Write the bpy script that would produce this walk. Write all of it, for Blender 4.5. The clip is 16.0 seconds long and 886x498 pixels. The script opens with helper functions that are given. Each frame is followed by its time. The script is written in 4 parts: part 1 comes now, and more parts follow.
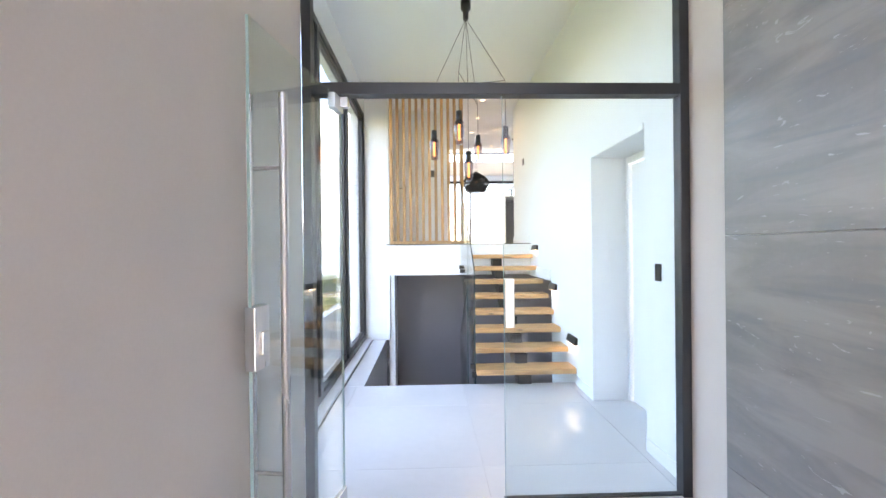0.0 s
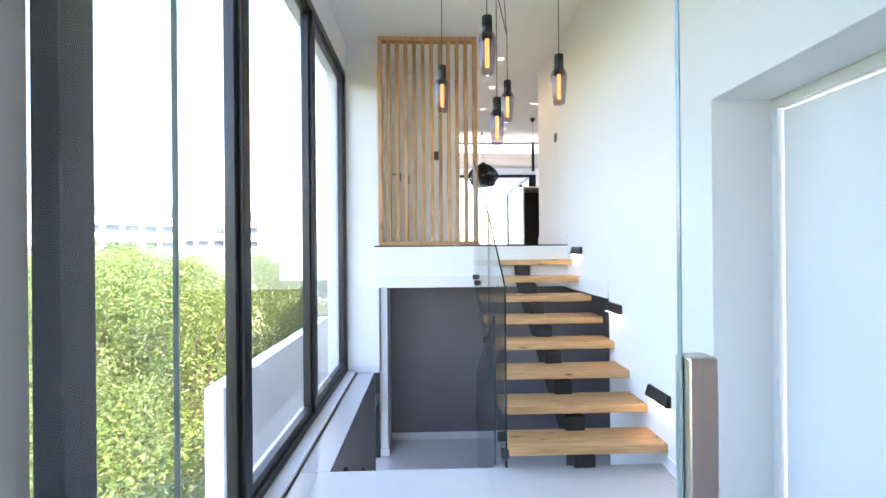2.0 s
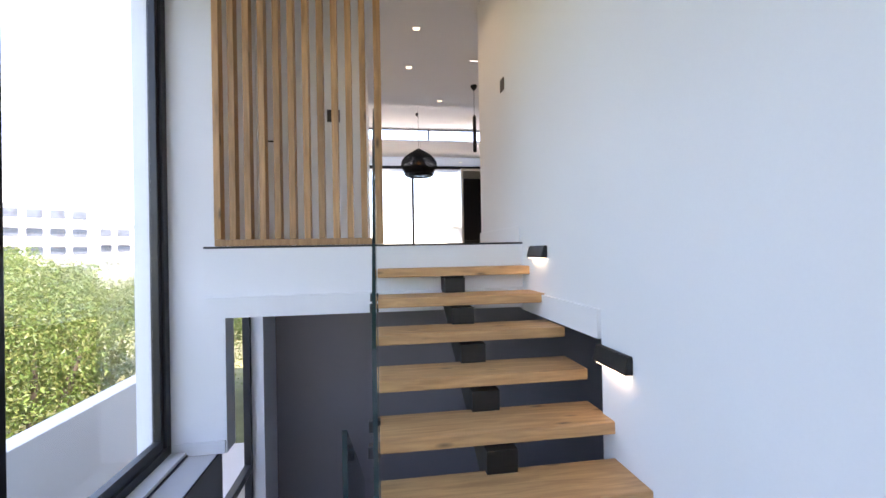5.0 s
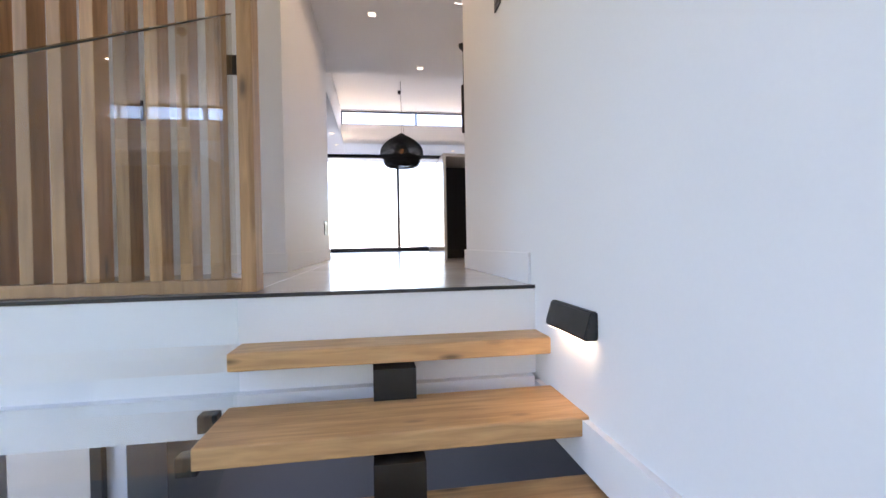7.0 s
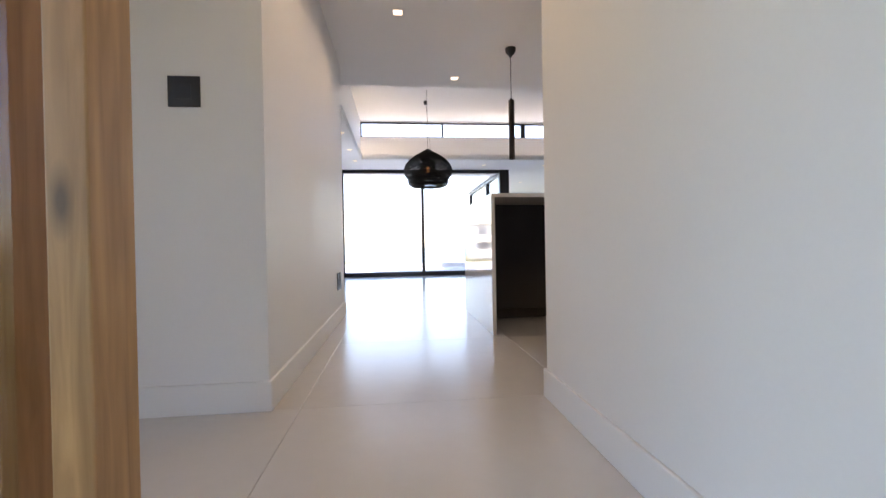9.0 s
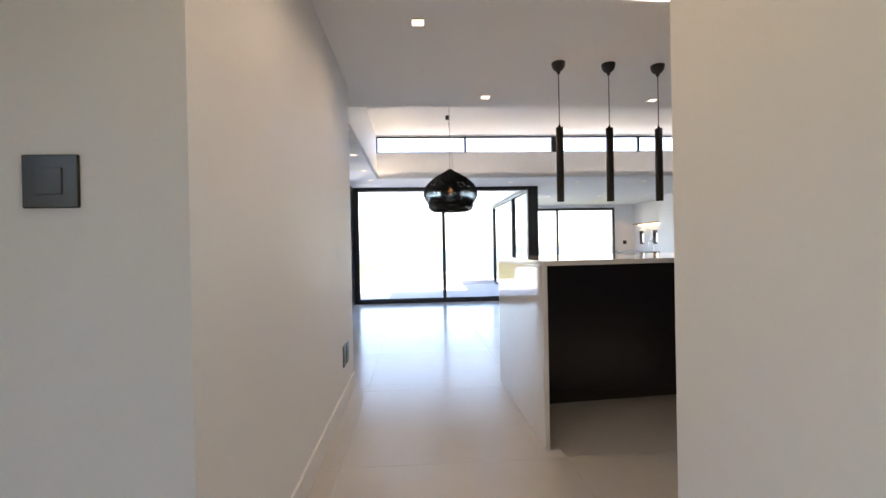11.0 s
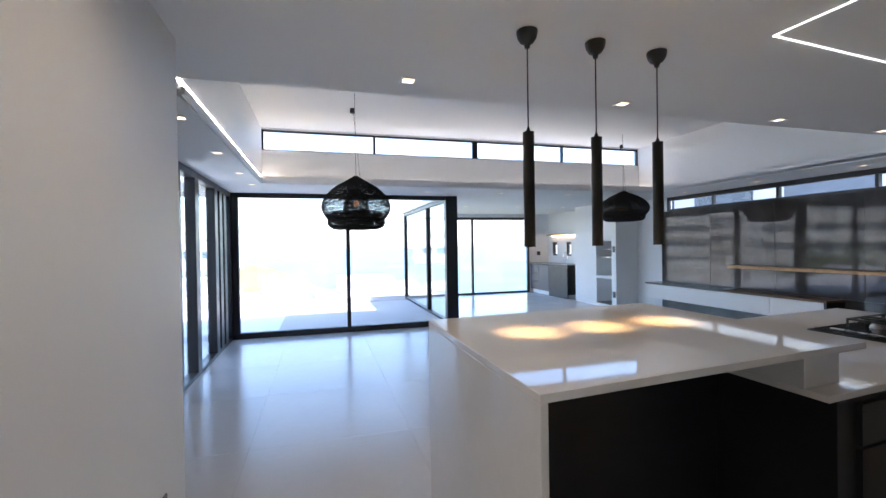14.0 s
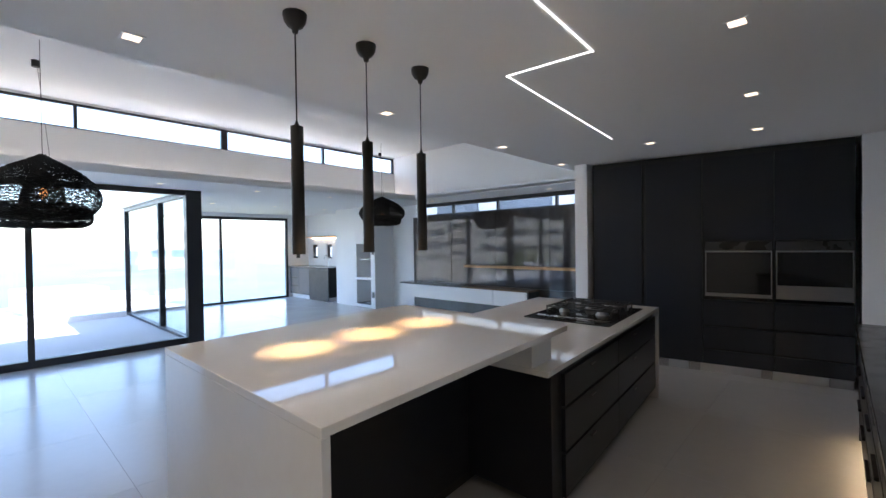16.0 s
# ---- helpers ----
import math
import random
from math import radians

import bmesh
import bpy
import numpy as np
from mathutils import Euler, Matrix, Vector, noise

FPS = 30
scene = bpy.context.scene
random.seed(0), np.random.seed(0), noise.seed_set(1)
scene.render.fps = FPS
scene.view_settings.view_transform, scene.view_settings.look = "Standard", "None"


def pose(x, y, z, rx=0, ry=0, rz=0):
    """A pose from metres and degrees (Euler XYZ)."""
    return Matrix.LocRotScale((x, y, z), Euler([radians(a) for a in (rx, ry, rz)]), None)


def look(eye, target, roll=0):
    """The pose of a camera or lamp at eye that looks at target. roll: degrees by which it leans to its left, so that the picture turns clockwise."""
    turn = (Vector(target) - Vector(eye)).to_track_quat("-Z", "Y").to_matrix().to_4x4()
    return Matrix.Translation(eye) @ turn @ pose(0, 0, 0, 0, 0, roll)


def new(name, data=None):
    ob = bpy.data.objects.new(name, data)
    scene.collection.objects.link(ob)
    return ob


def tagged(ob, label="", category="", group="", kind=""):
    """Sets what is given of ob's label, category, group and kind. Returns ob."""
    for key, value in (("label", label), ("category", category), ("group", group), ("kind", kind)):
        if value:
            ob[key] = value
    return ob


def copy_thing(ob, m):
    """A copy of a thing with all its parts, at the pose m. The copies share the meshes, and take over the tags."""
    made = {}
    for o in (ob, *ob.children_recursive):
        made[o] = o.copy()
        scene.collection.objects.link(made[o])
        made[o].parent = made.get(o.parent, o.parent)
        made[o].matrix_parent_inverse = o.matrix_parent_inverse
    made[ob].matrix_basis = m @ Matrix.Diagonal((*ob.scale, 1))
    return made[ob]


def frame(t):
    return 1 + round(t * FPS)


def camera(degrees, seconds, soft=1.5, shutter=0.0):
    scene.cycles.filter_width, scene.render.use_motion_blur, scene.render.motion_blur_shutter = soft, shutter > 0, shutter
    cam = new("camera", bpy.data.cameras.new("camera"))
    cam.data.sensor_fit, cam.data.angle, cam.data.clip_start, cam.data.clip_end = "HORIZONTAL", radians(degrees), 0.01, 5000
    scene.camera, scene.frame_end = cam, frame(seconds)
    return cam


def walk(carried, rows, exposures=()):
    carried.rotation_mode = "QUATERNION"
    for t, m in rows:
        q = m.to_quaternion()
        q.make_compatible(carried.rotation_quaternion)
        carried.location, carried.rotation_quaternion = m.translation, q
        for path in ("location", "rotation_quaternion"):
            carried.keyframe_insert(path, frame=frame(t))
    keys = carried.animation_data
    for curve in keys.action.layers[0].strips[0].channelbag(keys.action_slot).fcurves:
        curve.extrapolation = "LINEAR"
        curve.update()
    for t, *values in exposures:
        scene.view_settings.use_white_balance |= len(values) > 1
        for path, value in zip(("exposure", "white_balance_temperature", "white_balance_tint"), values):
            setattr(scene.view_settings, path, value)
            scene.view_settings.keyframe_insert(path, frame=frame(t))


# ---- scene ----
cam = camera(91.8, 16.0)
EXPO = [(0, 3.9, 7250, 20), (0.5, 3.68, 6850, 18), (1.5, 3.68, 6750, 18), (2.5, 3.38, 6750, 19), (3.5, 2.98, 6750, 20), (4.2, 2.87, 6800, 22), (6.5, 2.9, 6900, 27), (7.5, 3.02, 6750, 26), (8.5, 2.88, 6850, 24), (11, 2.82, 6900, 19), (12.5, 2.57, 6200, 19), (13.5, 2.53, 6000, 17), (14.5, 2.6, 6000, 16), (16, 2.62, 5970, 15)]
SKY = 0.15
PATH = [
    (0, (-0.115, 1.871, 1.551), (-0.053, 3.87, 1.547), -0.6),
    (0.5, (-0.156, 2.348, 1.564), (-0.093, 4.347, 1.561), -0.5),
    (1, (-0.133, 2.864, 1.577), (-0.074, 4.864, 1.57), -0.6),
    (1.5, (-0.151, 3.289, 1.57), (-0.094, 5.288, 1.57), -0.6),
    (2, (-0.156, 3.667, 1.574), (-0.09, 5.666, 1.575), -0.5),
    (2.5, (-0.131, 3.979, 1.581), (-0.047, 5.978, 1.582), -0.4),
    (3, (-0.145, 4.31, 1.578), (-0.029, 6.306, 1.587), -0.5),
    (3.5, (-0.097, 4.58, 1.56), (0.096, 6.571, 1.573), -0.5),
    (4, (0.047, 4.883, 1.555), (0.3, 6.867, 1.576), -0.6),
    (6.5, (0.843, 6.768, 1.665), (1.156, 8.743, 1.645), -1.1),
    (7, (0.899, 7.161, 1.792), (1.201, 9.138, 1.768), -1.0),
    (7.5, (0.875, 7.438, 1.931), (1.146, 9.42, 1.909), -1.0),
    (8, (0.886, 7.693, 2.073), (1.141, 9.677, 2.05), -1.2),
    (8.5, (0.854, 7.98, 2.201), (1.088, 9.966, 2.181), -1.1),
    (11, (0.849, 9.065, 2.813), (0.976, 11.061, 2.803), -1.1),
    (11.5, (0.828, 9.273, 2.932), (0.938, 11.27, 2.923), -1.0),
    (12, (0.872, 9.561, 3.009), (0.978, 11.558, 2.999), -0.9),
    (12.5, (0.89, 9.777, 3.118), (0.995, 11.775, 3.107), -0.9),
    (13, (0.861, 10.055, 3.15), (1.001, 12.05, 3.137), -0.7),
    (13.5, (0.895, 10.257, 3.148), (1.196, 12.234, 3.134), -0.8),
    (14, (0.969, 10.382, 3.161), (1.52, 12.304, 3.143), -0.9),
    (14.5, (0.993, 10.45, 3.172), (1.827, 12.268, 3.153), -0.9),
    (15, (0.989, 10.509, 3.166), (2.119, 12.16, 3.147), -0.7),
    (15.5, (0.982, 10.533, 3.166), (2.321, 12.018, 3.144), -0.7),
    (16, (0.994, 10.54, 3.186), (2.467, 11.894, 3.159), -0.8),
]
walk(cam, [(r[0], look(*r[1:])) for r in PATH], EXPO)

U = 1.62                       # upper floor
LOW = -1.62                    # lower floor
CEIL = 4.215
R = U / 9                      # riser

# ---------------------------------------------------------------- light
world = bpy.data.worlds.new("world")
scene.world = world
world.use_nodes = True
wn = world.node_tree.nodes
sky = wn.new("ShaderNodeTexSky")
sky.sky_type = "NISHITA"
sky.sun_disc = False
sky.sun_elevation = radians(58)
sky.sun_rotation = radians(140)
world.node_tree.links.new(sky.outputs[0], wn["Background"].inputs[0])
wn["Background"].inputs[1].default_value = SKY
sun = new("sun", bpy.data.lights.new("sun", "SUN"))
sun.data.energy, sun.data.angle, sun.data.color = 3.0, radians(0.5), (1, .95, .88)
sun.matrix_world = look((0, 0, 0), (-math.cos(radians(58)) * math.sin(radians(140)), -math.cos(radians(58)) * math.cos(radians(140)), -math.sin(radians(58))))


# ---------------------------------------------------------------- materials
def mat(name, col, rough=0.5, metal=0.0, var=0.06, scale=3.0, fine=60.0, bump=0.0, spec=0.5, stretch=(1, 1, 1), rvar=0.08, per=0.0):
    """Painted, stone or metal surface: colour varied at two scales, with fine relief."""
    m = bpy.data.materials.new(name)
    m.use_nodes = True
    n, l = m.node_tree.nodes, m.node_tree.links
    b = n["Principled BSDF"]
    tc = n.new("ShaderNodeTexCoord")
    mp = n.new("ShaderNodeMapping")
    mp.inputs["Scale"].default_value = stretch
    l.new(tc.outputs["Object"], mp.inputs[0])
    a, f = n.new("ShaderNodeTexNoise"), n.new("ShaderNodeTexNoise")
    a.inputs["Scale"].default_value, f.inputs["Scale"].default_value = scale, fine
    a.inputs["Detail"].default_value, f.inputs["Detail"].default_value = 5, 3
    l.new(mp.outputs[0], a.inputs["Vector"]), l.new(mp.outputs[0], f.inputs["Vector"])
    s = n.new("ShaderNodeMath")
    s.operation = "MULTIPLY_ADD"
    s.inputs[1].default_value = .35
    l.new(f.outputs[0], s.inputs[0]), l.new(a.outputs[0], s.inputs[2])
    r = n.new("ShaderNodeMapRange")
    r.inputs[1].default_value, r.inputs[2].default_value = .45, .9
    r.inputs[3].default_value, r.inputs[4].default_value = 1 - var, 1 + var
    l.new(s.outputs[0], r.inputs[0])
    val = r.outputs[0]
    if per:
        oi, q, mu = n.new("ShaderNodeObjectInfo"), n.new("ShaderNodeMapRange"), n.new("ShaderNodeMath")
        q.inputs[3].default_value, q.inputs[4].default_value = 1 - per, 1 + per
        mu.operation = "MULTIPLY"
        l.new(oi.outputs["Random"], q.inputs[0]), l.new(q.outputs[0], mu.inputs[0]), l.new(val, mu.inputs[1])
        val = mu.outputs[0]
    h = n.new("ShaderNodeHueSaturation")
    h.inputs["Color"].default_value = (*col, 1)
    l.new(val, h.inputs["Value"])
    l.new(h.outputs[0], b.inputs["Base Color"])
    rr = n.new("ShaderNodeMapRange")
    rr.inputs[1].default_value, rr.inputs[2].default_value = .3, .7
    rr.inputs[3].default_value, rr.inputs[4].default_value = max(.02, rough - rvar), min(1, rough + rvar)
    l.new(a.outputs[0], rr.inputs[0]), l.new(rr.outputs[0], b.inputs["Roughness"])
    b.inputs["Metallic"].default_value = metal
    b.inputs["Specular IOR Level"].default_value = spec
    if bump:
        bp = n.new("ShaderNodeBump")
        bp.inputs["Strength"].default_value, bp.inputs["Distance"].default_value = bump, .004
        l.new(s.outputs[0], bp.inputs["Height"]), l.new(bp.outputs[0], b.inputs["Normal"])
    return m


def wood(name, dark, light, stretch, knots=True, rough=.5, per=.12):
    """Oak: long grain lines, darker streaks and a few knots."""
    m = bpy.data.materials.new(name)
    m.use_nodes = True
    n, l = m.node_tree.nodes, m.node_tree.links
    b = n["Principled BSDF"]
    tc, mp, oi = n.new("ShaderNodeTexCoord"), n.new("ShaderNodeMapping"), n.new("ShaderNodeObjectInfo")
    mp.inputs["Scale"].default_value = stretch
    add = n.new("ShaderNodeVectorMath")
    add.operation = "MULTIPLY_ADD"
    add.inputs[1].default_value = (7, 5, 9)
    l.new(oi.outputs["Random"], add.inputs[0]), l.new(tc.outputs["Object"], add.inputs[2]), l.new(add.outputs[0], mp.inputs[0])
    a = n.new("ShaderNodeTexNoise")
    a.inputs["Scale"].default_value, a.inputs["Detail"].default_value, a.inputs["Distortion"].default_value = 4, 8, .6
    l.new(mp.outputs[0], a.inputs["Vector"])
    cr = n.new("ShaderNodeValToRGB")
    cr.color_ramp.elements[0].position, cr.color_ramp.elements[1].position = .3, .68
    cr.color_ramp.elements[0].color, cr.color_ramp.elements[1].color = (*dark, 1), (*light, 1)
    l.new(a.outputs[0], cr.inputs[0])
    out = cr.outputs[0]
    if knots:
        k = n.new("ShaderNodeTexVoronoi")
        k.inputs["Scale"].default_value = 2.2
        mp2 = n.new("ShaderNodeMapping")
        mp2.inputs["Scale"].default_value = [1 + .35 * s for s in stretch]
        l.new(add.outputs[0], mp2.inputs[0]), l.new(mp2.outputs[0], k.inputs["Vector"])
        kr = n.new("ShaderNodeMapRange")
        kr.inputs[1].default_value, kr.inputs[2].default_value, kr.inputs[3].default_value, kr.inputs[4].default_value = .04, .16, .3, 1
        l.new(k.outputs[0], kr.inputs[0])
        h = n.new("ShaderNodeHueSaturation")
        l.new(kr.outputs[0], h.inputs["Value"]), l.new(out, h.inputs["Color"])
        out = h.outputs[0]
    q, h2 = n.new("ShaderNodeMapRange"), n.new("ShaderNodeHueSaturation")
    q.inputs[3].default_value, q.inputs[4].default_value = 1 - per, 1 + per
    l.new(oi.outputs["Random"], q.inputs[0]), l.new(q.outputs[0], h2.inputs["Value"]), l.new(out, h2.inputs["Color"])
    l.new(h2.outputs[0], b.inputs["Base Color"])
    b.inputs["Roughness"].default_value = rough
    bp = n.new("ShaderNodeBump")
    bp.inputs["Strength"].default_value, bp.inputs["Distance"].default_value = .25, .003
    l.new(a.outputs[0], bp.inputs["Height"]), l.new(bp.outputs[0], b.inputs["Normal"])
    return m


def glass(name, tint, gloss=.9, base=.035):
    m = bpy.data.materials.new(name)
    m.use_nodes = True
    n, l = m.node_tree.nodes, m.node_tree.links
    n.remove(n["Principled BSDF"])
    t, g, mx = n.new("ShaderNodeBsdfTransparent"), n.new("ShaderNodeBsdfGlossy"), n.new("ShaderNodeMixShader")
    t.inputs[0].default_value = (*tint, 1)
    g.inputs["Roughness"].default_value = .01
    lw, pw, ma = n.new("ShaderNodeLayerWeight"), n.new("ShaderNodeMath"), n.new("ShaderNodeMath")
    pw.operation, ma.operation = "POWER", "MULTIPLY_ADD"
    pw.inputs[1].default_value, ma.inputs[1].default_value, ma.inputs[2].default_value = 4.5, gloss, base
    lw.inputs[0].default_value = .5
    l.new(lw.outputs["Facing"], pw.inputs[0]), l.new(pw.outputs[0], ma.inputs[0]), l.new(ma.outputs[0], mx.inputs[0])
    l.new(t.outputs[0], mx.inputs[1]), l.new(g.outputs[0], mx.inputs[2]), l.new(mx.outputs[0], n["Material Output"].inputs[0])
    return m


def glow(name, col, power):
    m = bpy.data.materials.new(name)
    m.use_nodes = True
    b = m.node_tree.nodes["Principled BSDF"]
    b.inputs["Base Color"].default_value = (*col, 1)
    b.inputs["Emission Color"].default_value = (*col, 1)
    b.inputs["Emission Strength"].default_value = power
    return m


def stone(name):
    """Grey marble-look porcelain: soft cloudy bands, thin pale veins and flecks."""
    m = mat(name, (.2, .19, .185), .4, var=.1, scale=2.5, fine=30, bump=.06, per=.06)
    n, l = m.node_tree.nodes, m.node_tree.links
    b = n["Principled BSDF"]
    src = b.inputs["Base Color"].links[0].from_socket
    tc, oi, add = n.new("ShaderNodeTexCoord"), n.new("ShaderNodeObjectInfo"), n.new("ShaderNodeVectorMath")
    add.operation = "MULTIPLY_ADD"
    add.inputs[1].default_value = (3, 11, 7)
    l.new(oi.outputs["Random"], add.inputs[0]), l.new(tc.outputs["Object"], add.inputs[2])
    def layer(scale, stretch, dist, lo, hi, amount, col, prev):
        mp, w, r, mx = n.new("ShaderNodeMapping"), n.new("ShaderNodeTexNoise"), n.new("ShaderNodeMapRange"), n.new("ShaderNodeMix")
        mp.inputs["Scale"].default_value, mp.inputs["Rotation"].default_value = stretch, (.22, 0, 0)
        w.inputs["Scale"].default_value, w.inputs["Detail"].default_value, w.inputs["Distortion"].default_value = scale, 7, dist
        l.new(add.outputs[0], mp.inputs[0]), l.new(mp.outputs[0], w.inputs["Vector"])
        r.inputs[1].default_value, r.inputs[2].default_value, r.inputs[4].default_value = lo, hi, amount
        l.new(w.outputs[0], r.inputs[0])
        mx.data_type = "RGBA"
        l.new(r.outputs[0], mx.inputs["Factor"]), l.new(prev, mx.inputs["A"])
        mx.inputs["B"].default_value = (*col, 1)
        return mx.outputs["Result"]
    c = layer(1.6, (1, .7, 3.2), 1.2, .4, .62, .8, (.285, .265, .245), src)
    c = layer(2.6, (1, .5, 5), .8, .52, .7, .55, (.15, .155, .17), c)
    c = layer(7, (1, .8, 2.6), 2.2, .66, .7, .6, (.42, .41, .4), c)
    l.new(c, b.inputs["Base Color"])
    return m


WHITE = mat("white_paint", (.8, .8, .8), .55, var=.02, scale=1.2, fine=90, bump=.04)
CEILW = mat("ceiling_paint", (.8, .8, .79), .7, var=.015, scale=.8, fine=60, bump=.03)
PORCH = mat("greige_plaster", (.62, .565, .52), .75, var=.04, scale=1.5, fine=120, bump=.12)
GREYW = mat("dark_grey_paint", (.2, .182, .182), .6, var=.04, scale=2, fine=90, bump=.04)
# MIDGREY: one even grey for the stairwell west and kitchen south walls.
MIDGREY = mat("mid_grey_wall", (.36, .35, .35), .6, var=.03, scale=2, fine=90, bump=.04)
TILE = mat("porcelain_tile", (.6, .585, .565), .2, rvar=.03, var=.04, scale=1.1, fine=14, bump=.015, per=.025)
GROUT = mat("grout", (.52, .505, .485), .8, var=.08)
STONE = stone("grey_marble_cladding")
BLACK = mat("black_aluminium", (.016, .017, .02), .38, var=.12, scale=6, bump=.02)
BLACKM = mat("black_metal", (.014, .014, .014), .45, var=.15, scale=8)
TUBE = mat("tube_black", (.006, .006, .006), .5, var=.1)
PLAST = mat("black_plastic", (.02, .018, .017), .3, var=.1)
STEEL = mat("brushed_steel", (.62, .61, .6), .28, metal=1, var=.08, stretch=(1, 1, .08), fine=120)
STEELD = mat("dark_steel", (.3, .29, .28), .35, metal=1, var=.08, stretch=(1, .08, 1), fine=120)
DARKC = mat("charcoal_cabinet", (.023, .025, .031), .3, var=.05, scale=1.5, fine=60, spec=.25, rvar=.015)
SLATE = mat("slate_blue_cabinet", (.045, .053, .07), .4, var=.06)
QUARTZ = mat("white_quartz", (.74, .73, .71), .045, rvar=.01, var=.035, scale=1.6, fine=25)
BLKTOP = mat("dark_stone_top", (.05, .05, .052), .2, var=.2, scale=8, fine=80)
HOBG = mat("black_hob_glass", (.008, .008, .009), .06, var=.1, rvar=.01)
TVSTONE = mat("polished_dark_stone", (.05, .045, .043), .05, var=.4, scale=1.6, fine=9, rvar=.01, spec=.5)
OAK = wood("oak_tread", (.43, .235, .095), (.63, .37, .165), (1.0, 11, 11))
WALNUT = wood("dark_oak", (.12, .065, .03), (.22, .125, .06), (9, 1.2, 9))
OAKV = wood("oak_slat", (.29, .146, .056), (.5, .28, .12), (9, 9, .7), per=.2)
EXTW = mat("exterior_render", (.72, .71, .69), .8, var=.05, scale=.6, fine=30, bump=.1)
PAVE = mat("terrace_paving", (.74, .75, .75), .5, var=.06, scale=1)
GLASS = glass("window_glass", (.97, .985, .985))
GLASSG = glass("toughened_glass", (.95, .978, .974), base=.03)
GLEDGE = mat("glass_edge", (.012, .035, .032), .15, var=.1)
GLEDGEL = mat("pale_glass_edge", (.3, .42, .4), .15, var=.1)
SMOKE = glass("smoked_glass", (.62, .56, .6), base=.07)
WARM = glow("warm_led", (1, .72, .4), 4.5)
COVE = glow("cove_led", (1, .86, .68), 3)
STEPW = glow("step_light_lens", (1, .78, .5), 2.2)
FILA = glow("filament_tube", (1, .4, .1), .26)
DOWN = glow("downlight_lens", (1, .78, .5), .5)
LEDW = glow("white_led", (1, .96, .9), .4)
WICK = mat("black_rattan", (.012, .011, .011), .7, var=.3, scale=30, bump=.2)
SAND = mat("sandy_scrub", (.17, .165, .065), .9, var=.4, scale=.15, fine=2, bump=.3)
SEA = mat("sea", (.05, .1, .125), .32, rvar=.03, var=.15, scale=.02, fine=.4)
LEAF = mat("leaf_green", (.115, .17, .032), .5, var=.45, scale=1.1, fine=5)
LEAFY = mat("leaf_yellow_green", (.18, .2, .05), .5, var=.4, scale=1.3, fine=6)
def translucent(m, share):
    """Lets part of the light through a leaf."""
    n, l = m.node_tree.nodes, m.node_tree.links
    b = n["Principled BSDF"]
    t, mx = n.new("ShaderNodeBsdfTranslucent"), n.new("ShaderNodeMixShader")
    mx.inputs[0].default_value = share
    l.new(b.inputs["Base Color"].links[0].from_socket, t.inputs[0])
    l.new(b.outputs[0], mx.inputs[1]), l.new(t.outputs[0], mx.inputs[2]), l.new(mx.outputs[0], n["Material Output"].inputs[0])


translucent(LEAF, .33), translucent(LEAFY, .33)
BARK = mat("bark", (.12, .09, .06), .9, var=.3, scale=6, bump=.5)
PALE = mat("pale_facade", (.68, .66, .63), .8, var=.06, scale=.1, fine=2)
WINDK = mat("facade_window", (.1, .115, .14), .3, var=.3, scale=.5)


# ---------------------------------------------------------------- builders
def mesh_from(bm, name, m, smooth=False):
    me = bpy.data.meshes.new(name)
    bmesh.ops.recalc_face_normals(bm, faces=bm.faces)
    bm.to_mesh(me)
    bm.free()
    me.materials.append(m)
    if smooth:
        me.polygons.foreach_set("use_smooth", [True] * len(me.polygons))
    return me


def add_box(bm, x0, x1, y0, y1, z0, z1, bevel=0.0, segs=2):
    v = bmesh.ops.create_cube(bm, size=1)["verts"]
    for p in v:
        p.co = Vector(((x0 + x1) / 2 + p.co.x * (x1 - x0), (y0 + y1) / 2 + p.co.y * (y1 - y0), (z0 + z1) / 2 + p.co.z * (z1 - z0)))
    if bevel:
        bmesh.ops.bevel(bm, geom=list({e for p in v for e in p.link_edges}), offset=bevel, segments=segs, affect="EDGES", profile=.5)


def add_cyl(bm, p, q, r, r2=None, n=16):
    p, q = Vector(p), Vector(q)
    d = q - p
    m = Matrix.Translation((p + q) / 2) @ d.to_track_quat("Z", "Y").to_matrix().to_4x4()
    bmesh.ops.create_cone(bm, cap_ends=True, segments=n, radius1=r, radius2=r if r2 is None else r2, depth=d.length, matrix=m)


def add_lathe(bm, prof, c, n=24):
    rings = [[bm.verts.new((c[0] + r * math.cos(a), c[1] + r * math.sin(a), c[2] + z)) for a in [2 * math.pi * i / n for i in range(n)]] for r, z in prof]
    for a, b in zip(rings, rings[1:]):
        for i in range(n):
            bm.faces.new((a[i], a[(i + 1) % n], b[(i + 1) % n], b[i]))


def boxes(name, m, *bs, bevel=0.0, parent=None):
    bm = bmesh.new()
    for b in bs:
        add_box(bm, *b, bevel=bevel)
    ob = new(name, mesh_from(bm, name, m))
    if parent:
        ob.parent = parent
    return ob


def cyls(name, m, *cs, parent=None, n=16):
    bm = bmesh.new()
    for c in cs:
        add_cyl(bm, *c, n=n)
    ob = new(name, mesh_from(bm, name, m, False))
    if parent:
        ob.parent = parent
    return ob


def lathe(name, m, prof, c, n=24, parent=None):
    bm = bmesh.new()
    add_lathe(bm, prof, c, n)
    ob = new(name, mesh_from(bm, name, m, True))
    if parent:
        ob.parent = parent
    return ob


def struct(name, m, *bs, bevel=0.0, label=""):
    return tagged(boxes(name, m, *bs, bevel=bevel), label, kind="structure")


def empty(name, x, y, z, label, category, group=""):
    e = new(name)
    e.matrix_world = pose(x, y, z)
    return tagged(e, label, category, group)


